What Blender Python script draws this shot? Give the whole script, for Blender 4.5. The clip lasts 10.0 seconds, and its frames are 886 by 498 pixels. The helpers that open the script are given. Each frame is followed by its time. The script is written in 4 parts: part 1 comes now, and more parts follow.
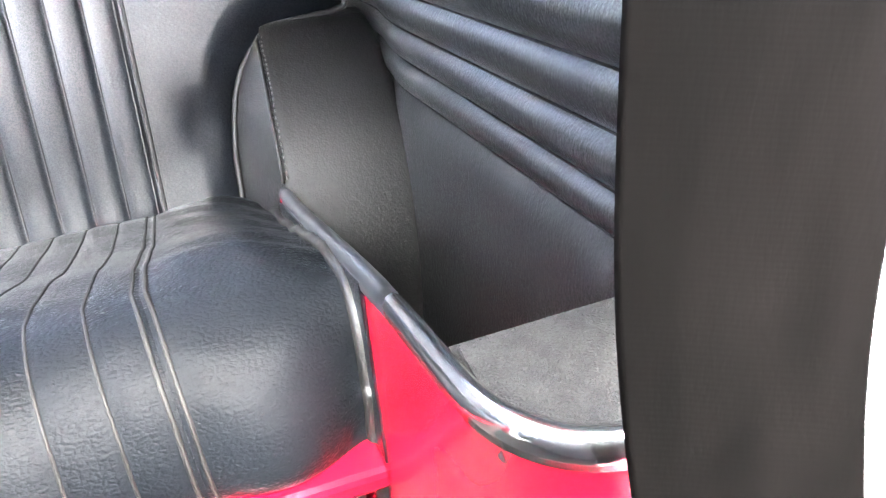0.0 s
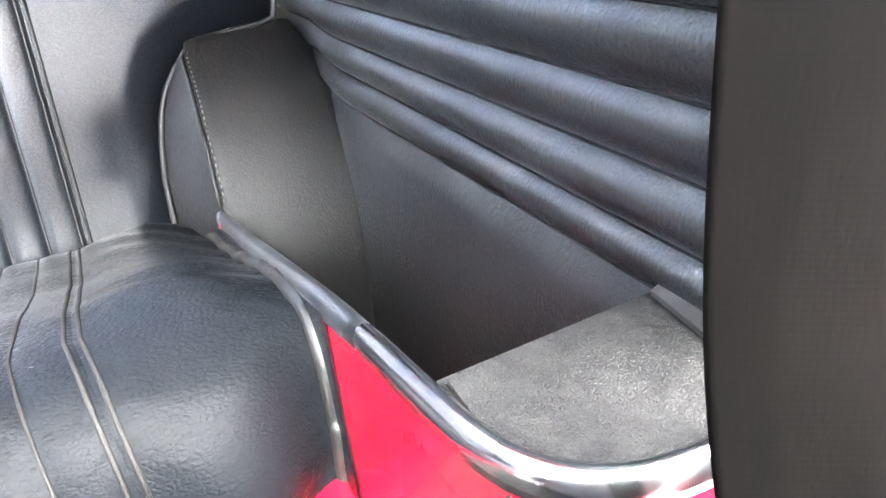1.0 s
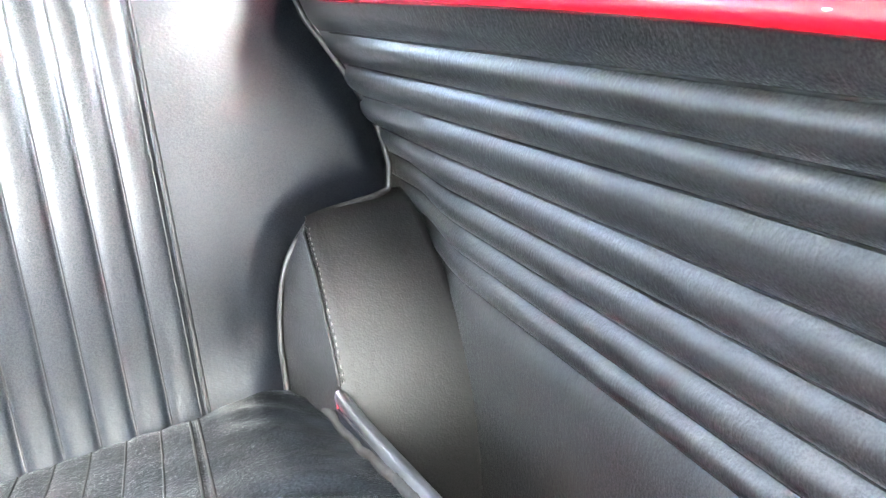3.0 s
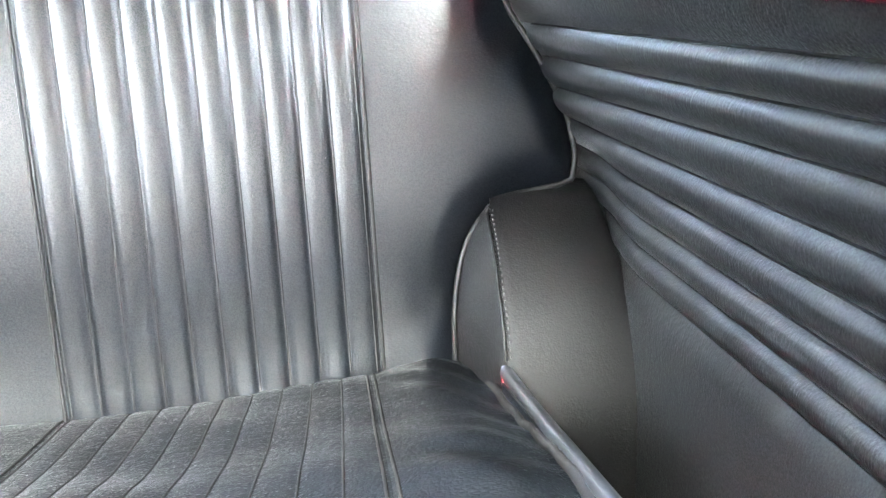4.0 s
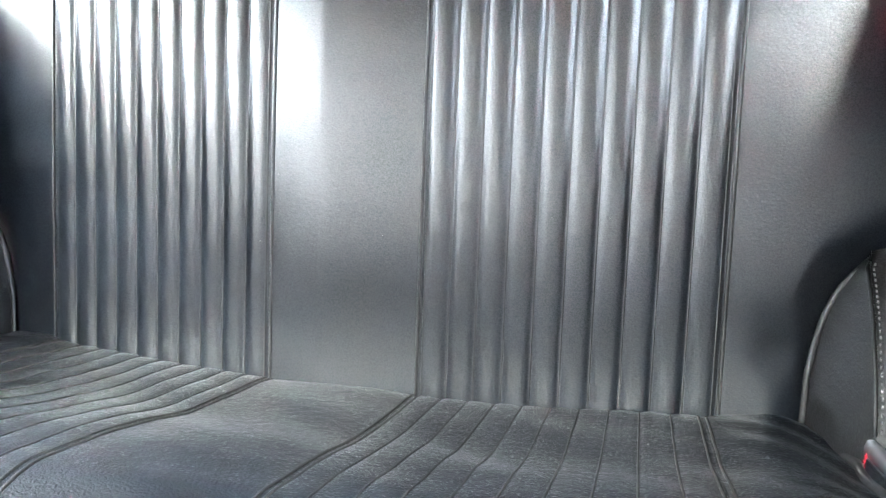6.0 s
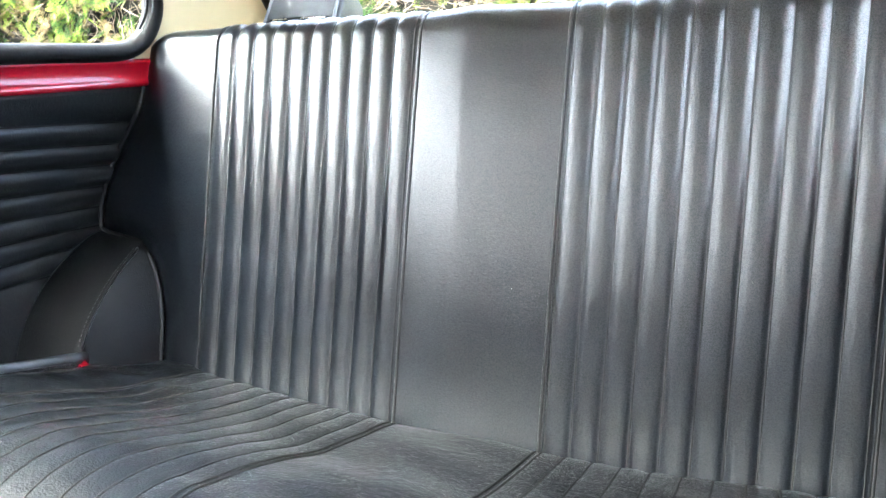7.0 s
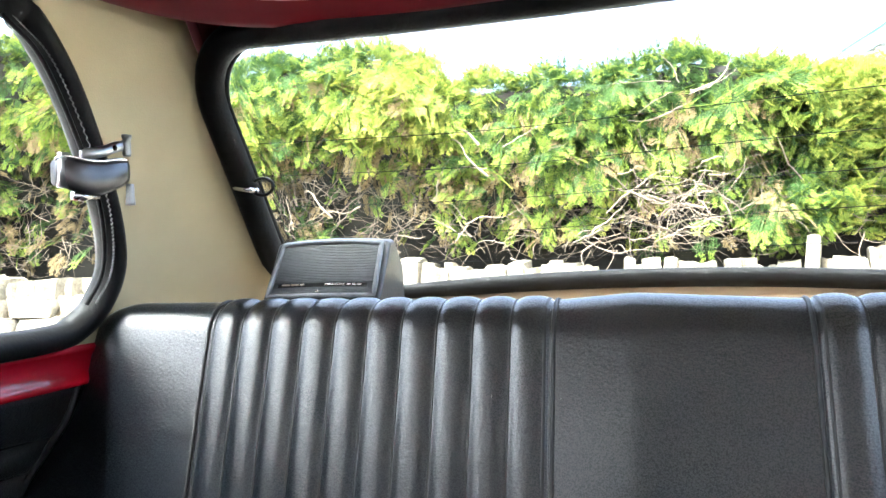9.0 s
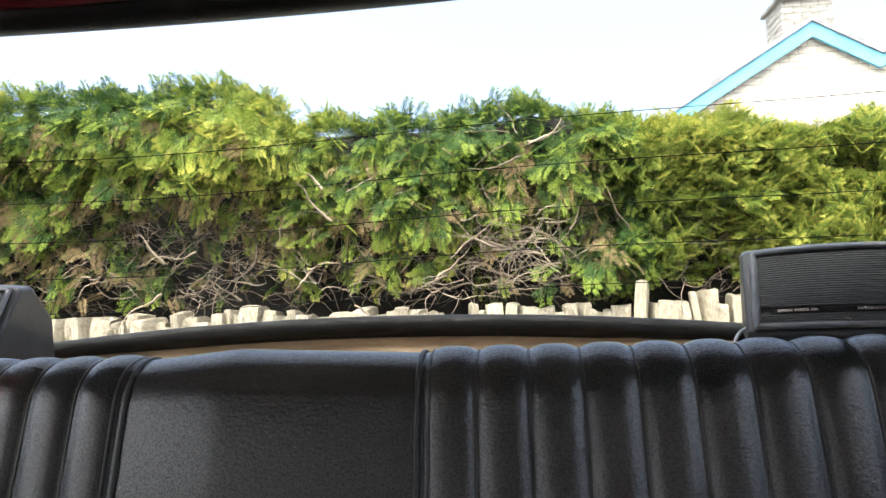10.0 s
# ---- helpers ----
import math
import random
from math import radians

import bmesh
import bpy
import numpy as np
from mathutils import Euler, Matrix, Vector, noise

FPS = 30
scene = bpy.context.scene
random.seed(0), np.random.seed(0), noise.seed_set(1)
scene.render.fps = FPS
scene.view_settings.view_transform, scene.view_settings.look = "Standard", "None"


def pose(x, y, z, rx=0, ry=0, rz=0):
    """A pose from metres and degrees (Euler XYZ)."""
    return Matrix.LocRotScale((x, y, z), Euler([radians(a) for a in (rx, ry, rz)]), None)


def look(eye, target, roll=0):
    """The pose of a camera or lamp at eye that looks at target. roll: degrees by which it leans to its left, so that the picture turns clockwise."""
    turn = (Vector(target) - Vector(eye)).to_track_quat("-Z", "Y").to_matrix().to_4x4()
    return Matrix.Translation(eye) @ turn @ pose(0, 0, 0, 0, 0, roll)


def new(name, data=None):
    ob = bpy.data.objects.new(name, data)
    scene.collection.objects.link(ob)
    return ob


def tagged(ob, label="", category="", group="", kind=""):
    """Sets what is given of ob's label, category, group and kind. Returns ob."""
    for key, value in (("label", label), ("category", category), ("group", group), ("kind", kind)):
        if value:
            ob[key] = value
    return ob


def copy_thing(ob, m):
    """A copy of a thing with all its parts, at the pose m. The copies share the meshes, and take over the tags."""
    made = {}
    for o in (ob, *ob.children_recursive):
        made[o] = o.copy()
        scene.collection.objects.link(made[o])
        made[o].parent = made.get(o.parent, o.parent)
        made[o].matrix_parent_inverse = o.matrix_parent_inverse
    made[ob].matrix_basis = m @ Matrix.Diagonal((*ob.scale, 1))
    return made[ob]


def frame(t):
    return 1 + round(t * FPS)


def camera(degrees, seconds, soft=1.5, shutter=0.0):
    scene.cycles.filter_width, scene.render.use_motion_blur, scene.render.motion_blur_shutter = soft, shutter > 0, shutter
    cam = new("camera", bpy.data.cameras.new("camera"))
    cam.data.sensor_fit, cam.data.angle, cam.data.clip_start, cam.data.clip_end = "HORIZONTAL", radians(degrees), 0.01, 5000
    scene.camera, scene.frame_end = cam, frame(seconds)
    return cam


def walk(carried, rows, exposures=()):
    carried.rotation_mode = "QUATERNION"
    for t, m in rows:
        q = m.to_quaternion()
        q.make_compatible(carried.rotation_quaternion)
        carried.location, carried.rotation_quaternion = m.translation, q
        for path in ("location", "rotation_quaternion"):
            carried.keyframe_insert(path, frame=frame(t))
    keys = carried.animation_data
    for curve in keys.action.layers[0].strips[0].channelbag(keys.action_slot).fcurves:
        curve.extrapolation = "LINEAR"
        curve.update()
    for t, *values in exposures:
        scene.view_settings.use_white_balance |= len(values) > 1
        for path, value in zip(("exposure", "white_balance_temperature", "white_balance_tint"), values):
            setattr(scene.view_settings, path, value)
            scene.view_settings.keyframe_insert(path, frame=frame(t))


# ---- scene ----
cam = camera(65.1, 10.0)
PATH = [
    (0, (0.4307, -0.6982, 0.8317), (0.7620, 0.0929, 0.3175), 0.43),
    (0.5, (0.4316, -0.7005, 0.8233), (0.8269, 0.0650, 0.3155), 0.44),
    (1, (0.4229, -0.6693, 0.8254), (0.8464, 0.0844, 0.3227), 0.38),
    (1.5, (0.4131, -0.6206, 0.8524), (0.8474, 0.1327, 0.3586), 0.12),
    (2, (0.4083, -0.6112, 0.8717), (0.8460, 0.1518, 0.3959), 0.01),
    (2.5, (0.4059, -0.5963, 0.9113), (0.8104, 0.2115, 0.4826), -0.78),
    (2.7, (0.4023, -0.6016, 0.9086), (0.7953, 0.2223, 0.5002), -1.30),
    (3.8, (0.3785, -0.6232, 0.8957), (0.6006, 0.2696, 0.5037), -0.79),
    (4, (0.3760, -0.6320, 0.8980), (0.5220, 0.2770, 0.5080), -1.15),
    (4.5, (0.3419, -0.6431, 0.8846), (0.3734, 0.2880, 0.5210), -1.45),
    (5, (0.3346, -0.6520, 0.8734), (0.2407, 0.2845, 0.5355), -1.60),
    (5.5, (0.3345, -0.6508, 0.8781), (0.1599, 0.2762, 0.5462), -1.94),
    (5.7, (0.3306, -0.6541, 0.8865), (0.1258, 0.2649, 0.5498), -1.92),
    (6.8, (0.3170, -0.6520, 0.8987), (-0.1011, 0.2113, 0.6161), -2.72),
    (7, (0.3012, -0.6663, 0.9083), (-0.1146, 0.2026, 0.6397), -2.47),
    (7.5, (0.2189, -0.6477, 0.9388), (-0.1860, 0.2330, 0.6931), -2.11),
    (8, (0.0489, -0.5381, 0.9356), (-0.2961, 0.3668, 0.6863), -1.74),
    (8.5, (-0.0204, -0.4443, 0.9882), (-0.3381, 0.4934, 0.8476), -1.43),
    (9, (-0.0075, -0.4275, 1.0008), (-0.3107, 0.5254, 1.0067), -1.67),
    (9.5, (0.0485, -0.3703, 0.9898), (-0.2250, 0.5900, 1.0443), -1.59),
    (10, (0.1612, -0.2912, 0.9950), (0.0392, 0.6990, 1.0618), -2.11),
]
walk(cam, [(t, look(e, g, r)) for t, e, g, r in PATH],
     (
    (0, 6.90, 6100, 5), (1, 7.00, 6050, 4), (2.5, 7.68, 6150, 0), (4.0, 6.95, 6150, -2), (5.0, 6.50, 6050, -3), (7.0, 5.95, 6000, -3), (8.0, 5.85, 6000, -3),
    (8.5, 5.55, 5950, -2), (9.0, 4.55, 6000, -1), (9.5, 3.85, 5950, 0), (10.0, 2.90, 6450, 3)))

# ---- light ----
world = bpy.data.worlds.new("world")
scene.world = world
world.use_nodes = True
wn = world.node_tree
sky = wn.nodes.new("ShaderNodeTexSky")
sky.sky_type, sky.sun_disc = "NISHITA", False
sky.sun_elevation, sky.sun_rotation = radians(62), radians(200)
sky.air_density, sky.dust_density, sky.ozone_density = 0.5, 9.0, 0.6
wn.links.new(sky.outputs[0], wn.nodes["Background"].inputs[0])
wn.nodes["Background"].inputs[1].default_value = 0.15
sun_data = bpy.data.lights.new("sun", "SUN")
sun_data.energy, sun_data.angle, sun_data.color = 1.5, radians(60), (1.0, 0.98, 0.95)
sun = new("sun", sun_data)
sun.matrix_world = look((-1.6, -4.4, 8.8), (0, 0, 0))

# ---- materials ----
def material(name):
    m = bpy.data.materials.new(name)
    m.use_nodes = True
    return m, m.node_tree.nodes, m.node_tree.links, m.node_tree.nodes["Principled BSDF"]


def textured(name, c1, c2, scale, rough, rough_var=0.08, metal=0.0, bumps=(), coat=0.0, detail=6.0, spec=0.5, stretch=(1, 1, 1), vary=0.0):
    """Two colours mixed by noise at a given scale, a wandering roughness and bumps of (kind, scale, depth)."""
    m, n, l, b = material(name)
    tc = n.new("ShaderNodeTexCoord")
    mp = n.new("ShaderNodeMapping")
    mp.inputs["Scale"].default_value = stretch
    l.new(tc.outputs["Object"], mp.inputs[0])
    nz = n.new("ShaderNodeTexNoise")
    nz.inputs["Scale"].default_value, nz.inputs["Detail"].default_value = scale, detail
    l.new(mp.outputs[0], nz.inputs["Vector"])
    ramp = n.new("ShaderNodeValToRGB")
    ramp.color_ramp.elements[0].position, ramp.color_ramp.elements[1].position = 0.3, 0.7
    ramp.color_ramp.elements[0].color, ramp.color_ramp.elements[1].color = (*c1, 1), (*c2, 1)
    l.new(nz.outputs[0], ramp.inputs[0])
    out = ramp.outputs[0]
    if vary:
        oi = n.new("ShaderNodeObjectInfo")
        hs = n.new("ShaderNodeHueSaturation")
        mr = n.new("ShaderNodeMapRange")
        mr.inputs[3].default_value, mr.inputs[4].default_value = 1 - vary, 1 + vary
        l.new(oi.outputs["Random"], mr.inputs[0])
        l.new(mr.outputs[0], hs.inputs["Value"])
        l.new(out, hs.inputs["Color"])
        out = hs.outputs[0]
    l.new(out, b.inputs["Base Color"])
    nr = n.new("ShaderNodeTexNoise")
    nr.inputs["Scale"].default_value, nr.inputs["Detail"].default_value = scale * 2.7, 4
    l.new(mp.outputs[0], nr.inputs["Vector"])
    mr2 = n.new("ShaderNodeMapRange")
    mr2.inputs[3].default_value, mr2.inputs[4].default_value = rough - rough_var, rough + rough_var
    l.new(nr.outputs[0], mr2.inputs[0])
    l.new(mr2.outputs[0], b.inputs["Roughness"])
    b.inputs["Metallic"].default_value = metal
    b.inputs["Specular IOR Level"].default_value = spec
    b.inputs["Coat Weight"].default_value = coat
    b.inputs["Coat Roughness"].default_value = 0.06
    last = None
    for kind, sc, depth in bumps:
        if kind == "noise":
            t = n.new("ShaderNodeTexNoise")
            t.inputs["Scale"].default_value, t.inputs["Detail"].default_value = sc, 1.0 if sc > 250 else 4.0
            h = t.outputs[0]
        elif kind == "wave":
            t = n.new("ShaderNodeTexWave")
            t.bands_direction = "Z"
            t.inputs["Scale"].default_value = sc
            h = t.outputs["Fac"]
        else:
            t = n.new("ShaderNodeTexVoronoi")
            t.feature = "SMOOTH_F1" if kind == "cells" else "DISTANCE_TO_EDGE"
            t.inputs["Scale"].default_value = sc
            h = t.outputs["Distance"]
        l.new(mp.outputs[0], t.inputs["Vector"])
        bp = n.new("ShaderNodeBump")
        bp.inputs["Strength"].default_value, bp.inputs["Distance"].default_value = 1.0, depth
        l.new(h, bp.inputs["Height"])
        if last:
            l.new(last.outputs[0], bp.inputs["Normal"])
        last = bp
    if last:
        l.new(last.outputs[0], b.inputs["Normal"])
    return m


GRAIN = (("noise", 560, 0.00020),)
LEATHER = (("crease", 330, 0.0005), ("noise", 640, 0.0003), ("noise", 120, 0.0006))
FINE = (("noise", 520, 0.00034), ("noise", 150, 0.00022))
vinyl = textured("black_vinyl", (0.0022, 0.0028, 0.0040), (0.0046, 0.0057, 0.0078), 14, 0.345, 0.025, bumps=GRAIN, spec=0.5, stretch=(0.6, 1, 1))
vinyl_worn = textured("worn_black_vinyl", (0.0030, 0.0035, 0.0043), (0.0074, 0.0086, 0.0104), 9, 0.50, 0.06, bumps=LEATHER, spec=0.06, stretch=(0.7, 1, 1))
vinyl_side = textured("black_side_vinyl", (0.0070, 0.0076, 0.0079), (0.0120, 0.0127, 0.0131), 10, 0.54, 0.05, bumps=FINE, stretch=(1, 1, 0.40))
hump_vinyl = textured("matt_black_vinyl", (0.0032, 0.0032, 0.0032), (0.0066, 0.0065, 0.0063), 12, 0.60, 0.05, bumps=FINE, spec=0.40)
piping_vinyl = textured("black_piping_vinyl", (0.005, 0.005, 0.005), (0.013, 0.0125, 0.012), 70, 0.48, 0.1, bumps=(("noise", 500, 0.0002),), spec=0.35)
vinyl_line = textured("worn_seam_vinyl", (0.009, 0.0088, 0.0085), (0.022, 0.021, 0.0195), 60, 0.55, 0.1, bumps=(("noise", 600, 0.0004),), spec=0.15)
thread = textured("grey_thread", (0.07, 0.07, 0.07), (0.14, 0.14, 0.135), 200, 0.7)
red_paint = textured("red_gloss_paint", (0.255, 0.0018, 0.011), (0.30, 0.0022, 0.0135), 3, 0.26, 0.02, coat=0.25, bumps=(("noise", 60, 0.00006),))
dull_chrome = textured("dull_chrome", (0.20, 0.21, 0.22), (0.30, 0.31, 0.33), 30, 0.34, 0.06, metal=1.0)
satin = textured("satin_chrome", (0.05, 0.05, 0.055), (0.09, 0.09, 0.095), 30, 0.36, 0.05, metal=1.0)
chrome = textured("chrome", (0.62, 0.62, 0.64), (0.72, 0.72, 0.74), 30, 0.18, 0.02, metal=1.0)
rubber = textured("black_rubber", (0.003, 0.003, 0.0033), (0.006, 0.006, 0.0064), 40, 0.55, 0.08, spec=0.1, bumps=(("noise", 300, 0.0003),))
carpet = textured("black_carpet", (0.004, 0.004, 0.0044), (0.011, 0.0108, 0.0108), 90, 0.95, 0.03, bumps=(("noise", 900, 0.0016), ("noise", 160, 0.001)), spec=0.2)
headlining = textured("cream_headlining", (0.285, 0.243, 0.145), (0.335, 0.288, 0.175), 9, 0.8, 0.05, bumps=(("cells", 700, 0.00022), ("noise", 20, 0.0006)))
roof_cloth = textured("pale_roof_cloth", (0.74, 0.71, 0.64), (0.80, 0.77, 0.70), 9, 0.85, 0.05, bumps=(("cells", 700, 0.0006),))
tan_board = textured("tan_board", (0.29, 0.21, 0.13), (0.35, 0.26, 0.17), 12, 0.8, 0.05, bumps=(("noise", 500, 0.0005),))
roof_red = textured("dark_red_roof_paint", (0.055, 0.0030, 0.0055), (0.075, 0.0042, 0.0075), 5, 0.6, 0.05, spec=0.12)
dark_metal = textured("dark_underbody", (0.012, 0.012, 0.012), (0.03, 0.028, 0.026), 8, 0.7, 0.1)
webbing = textured("black_webbing", (0.0005, 0.00045, 0.0004), (0.0019, 0.0016, 0.0015), 70, 0.8, 0.06, spec=0.02, stretch=(1, 1, 0.06), bumps=(("wave", 4750, 0.000008), ("noise", 1100, 0.00004)))
plastic = textured("black_plastic", (0.010, 0.012, 0.016), (0.017, 0.020, 0.026), 50, 0.42, 0.06, bumps=(("noise", 700, 0.0003),))
grille_mat = textured("speaker_grille_cloth", (0.013, 0.016, 0.021), (0.026, 0.030, 0.038), 60, 0.5, 0.08, bumps=(("noise", 900, 0.0003),))
lead_grey = textured("pale_cable", (0.22, 0.23, 0.245), (0.30, 0.31, 0.325), 60, 0.5)
# Lighter grey for the speaker frame: its rounded edge's highlight put into colour.
rim_highlight = textured("plastic_edge_highlight", (0.07, 0.078, 0.09), (0.12, 0.13, 0.145), 80, 0.45)
silver = textured("silver_trim", (0.7, 0.7, 0.72), (0.8, 0.8, 0.82), 40, 0.25, 0.06, metal=1.0)
stone = textured("pale_limestone", (0.20, 0.175, 0.125), (0.38, 0.34, 0.265), 7, 0.9, 0.05, bumps=(("noise", 14, 0.03), ("noise", 60, 0.008)), vary=0.18)
shade_fill = textured("hedge_shade", (0.004, 0.004, 0.003), (0.014, 0.012, 0.008), 3, 0.95, 0.03)
bark = textured("dry_twig", (0.065, 0.050, 0.036), (0.165, 0.134, 0.100), 6, 0.9, 0.05)
gravel = textured("pale_gravel", (0.24, 0.235, 0.225), (0.60, 0.59, 0.57), 26, 0.9, 0.05, bumps=(("cells", 60, 0.04), ("noise", 9, 0.02)))
house_wall = textured("whitewashed_stone", (0.27, 0.255, 0.225), (0.43, 0.41, 0.37), 1.6, 0.9, 0.04, bumps=(("noise", 4, 0.06), ("noise", 16, 0.02)), stretch=(1, 1, 2.4))
reflector_wall = textured("pale_reflector", (0.72, 0.69, 0.63), (0.80, 0.77, 0.71), 1.2, 0.9, 0.04, bumps=(("noise", 30, 0.004),))
blue_paint = textured("blue_paint", (0.055, 0.19, 0.27), (0.075, 0.23, 0.32), 3, 0.5)
slate = textured("slate", (0.08, 0.08, 0.09), (0.16, 0.16, 0.17), 3, 0.7, bumps=(("noise", 5, 0.02),))
chimney_stone = textured("grey_chimney_stone", (0.13, 0.127, 0.118), (0.22, 0.214, 0.20), 2.5, 0.9, bumps=(("noise", 5, 0.05),), stretch=(1, 1, 2.5))


def tight_gloss(mat, ior):
    """Gives a plastic skin a highlight that falls off cleanly: a Beckmann gloss, duller in the pits of the grain, over the plain diffuse colour."""
    n, l = mat.node_tree.nodes, mat.node_tree.links
    b = n["Principled BSDF"]
    b.inputs["Specular IOR Level"].default_value = 0.0
    gl, fr, mix = n.new("ShaderNodeBsdfGlossy"), n.new("ShaderNodeFresnel"), n.new("ShaderNodeMixShader")
    gl.distribution = "BECKMANN"
    fr.inputs["IOR"].default_value = ior
    normal = b.inputs["Normal"].links[0].from_socket
    l.new(b.inputs["Roughness"].links[0].from_socket, gl.inputs["Roughness"])
    l.new(normal, gl.inputs["Normal"])
    tc, grain, ramp = n.new("ShaderNodeTexCoord"), n.new("ShaderNodeTexNoise"), n.new("ShaderNodeValToRGB")
    grain.inputs["Scale"].default_value, grain.inputs["Detail"].default_value = 840, 2.0
    l.new(tc.outputs["Object"], grain.inputs["Vector"])
    ramp.color_ramp.elements[0].position, ramp.color_ramp.elements[1].position = 0.36, 0.60
    ramp.color_ramp.elements[0].color, ramp.color_ramp.elements[1].color = (0.56, 0.56, 0.57, 1), (1, 1, 1, 1)
    l.new(grain.outputs[0], ramp.inputs[0])
    l.new(ramp.outputs[0], gl.inputs["Color"])
    l.new(normal, fr.inputs["Normal"])
    l.new(fr.outputs[0], mix.inputs[0])
    l.new(b.outputs[0], mix.inputs[1])
    l.new(gl.outputs[0], mix.inputs[2])
    l.new(mix.outputs[0], n["Material Output"].inputs[0])


tight_gloss(vinyl, 1.54)
tight_gloss(vinyl_side, 1.52)
tight_gloss(hump_vinyl, 1.36)
tight_gloss(vinyl_worn, 1.18)


def coursed(mat, wide, high, joint):
    """Darkens and sinks the joints of far masonry, laid in courses on the faces towards the garden."""
    n, l = mat.node_tree.nodes, mat.node_tree.links
    b = n["Principled BSDF"]
    tc = n.new("ShaderNodeTexCoord")
    sp, cb = n.new("ShaderNodeSeparateXYZ"), n.new("ShaderNodeCombineXYZ")
    l.new(tc.outputs["Object"], sp.inputs[0])
    l.new(sp.outputs[0], cb.inputs[0])
    l.new(sp.outputs[2], cb.inputs[1])
    br = n.new("ShaderNodeTexBrick")
    br.inputs["Scale"].default_value = 1.0
    br.inputs["Brick Width"].default_value, br.inputs["Row Height"].default_value = wide, high
    br.inputs["Mortar Size"].default_value = joint
    br.inputs["Color1"].default_value, br.inputs["Color2"].default_value, br.inputs["Mortar"].default_value = (1, 1, 1, 1), (0.82, 0.82, 0.80, 1), (0.62, 0.61, 0.58, 1)
    l.new(cb.outputs[0], br.inputs[0])
    mx = n.new("ShaderNodeMix")
    mx.data_type, mx.blend_type = "RGBA", "MULTIPLY"
    mx.inputs[0].default_value = 1.0
    l.new(b.inputs["Base Color"].links[0].from_socket, mx.inputs[6])
    l.new(br.outputs["Color"], mx.inputs[7])
    l.new(mx.outputs[2], b.inputs["Base Color"])


coursed(house_wall, 0.34, 0.13, 0.012)
coursed(chimney_stone, 0.30, 0.12, 0.014)


def leaf_material(name, c1, c2):
    m = textured(name, c1, c2, 5, 0.55, 0.06, detail=3, spec=0.15)
    n, l = m.node_tree.nodes, m.node_tree.links
    b = n["Principled BSDF"]
    out = n["Material Output"]
    tr = n.new("ShaderNodeBsdfTranslucent")
    mix = n.new("ShaderNodeMixShader")
    mix.inputs[0].default_value = 0.3
    src = b.inputs["Base Color"].links[0].from_socket
    l.new(src, tr.inputs[0])
    l.new(b.outputs[0], mix.inputs[1])
    l.new(tr.outputs[0], mix.inputs[2])
    l.new(mix.outputs[0], out.inputs[0])
    return m


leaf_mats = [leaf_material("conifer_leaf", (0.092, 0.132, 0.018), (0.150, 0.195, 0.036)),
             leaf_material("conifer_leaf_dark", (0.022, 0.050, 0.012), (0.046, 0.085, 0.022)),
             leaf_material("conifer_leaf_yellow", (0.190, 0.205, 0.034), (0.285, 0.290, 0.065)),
             leaf_material("conifer_leaf_brown", (0.11, 0.082, 0.040), (0.20, 0.155, 0.080))]


def glass_material():
    m, n, l, b = material("window_glass")
    b.inputs["Base Color"].default_value = (0.97, 0.99, 0.98, 1)
    b.inputs["Roughness"].default_value = 0.0
    b.inputs["IOR"].default_value = 1.08
    b.inputs["Transmission Weight"].default_value = 1.0
    return m


glass = glass_material()

# ---- building helpers ----
def group(name, at, label, category, kind="", group_name=""):
    ob = new(name)
    ob.empty_display_size = 0.05
    ob.location = at
    return tagged(ob, label, category, group_name, kind)


def link(name, verts, faces, mat, parent=None, label="", smooth=True):
    me = bpy.data.meshes.new(name)
    me.from_pydata([tuple(map(float, v)) for v in verts], [], faces)
    me.validate()
    me.polygons.foreach_set("use_smooth", [smooth] * len(me.polygons))
    for one in (mat if isinstance(mat, (list, tuple)) else [mat]):
        me.materials.append(one)
    ob = new(name, me)
    if parent:
        ob.parent = parent
        at, p = Vector(parent.location), parent.parent
        while p:
            at += Vector(p.location)
            p = p.parent
        ob.location = -at
    if label:
        ob["label"] = label
    return ob


def rings(name, arr, mat, parent=None, label="", closed=False, caps=False, flip=False, smooth=True):
    """A sheet or a closed hose from an array of points, rows by columns."""
    arr = np.asarray(arr, float)
    nv, nu = arr.shape[:2]
    faces = []
    for j in range(nv - 1):
        for i in range(nu if closed else nu - 1):
            a, b = j * nu + i, j * nu + (i + 1) % nu
            f = (a, b, b + nu, a + nu)
            faces.append(f[::-1] if flip else f)
    if caps:
        faces.append(tuple(range(nu))[::-1])
        faces.append(tuple(range((nv - 1) * nu, nv * nu)))
    return link(name, arr.reshape(-1, 3), faces, mat, parent, label, smooth)


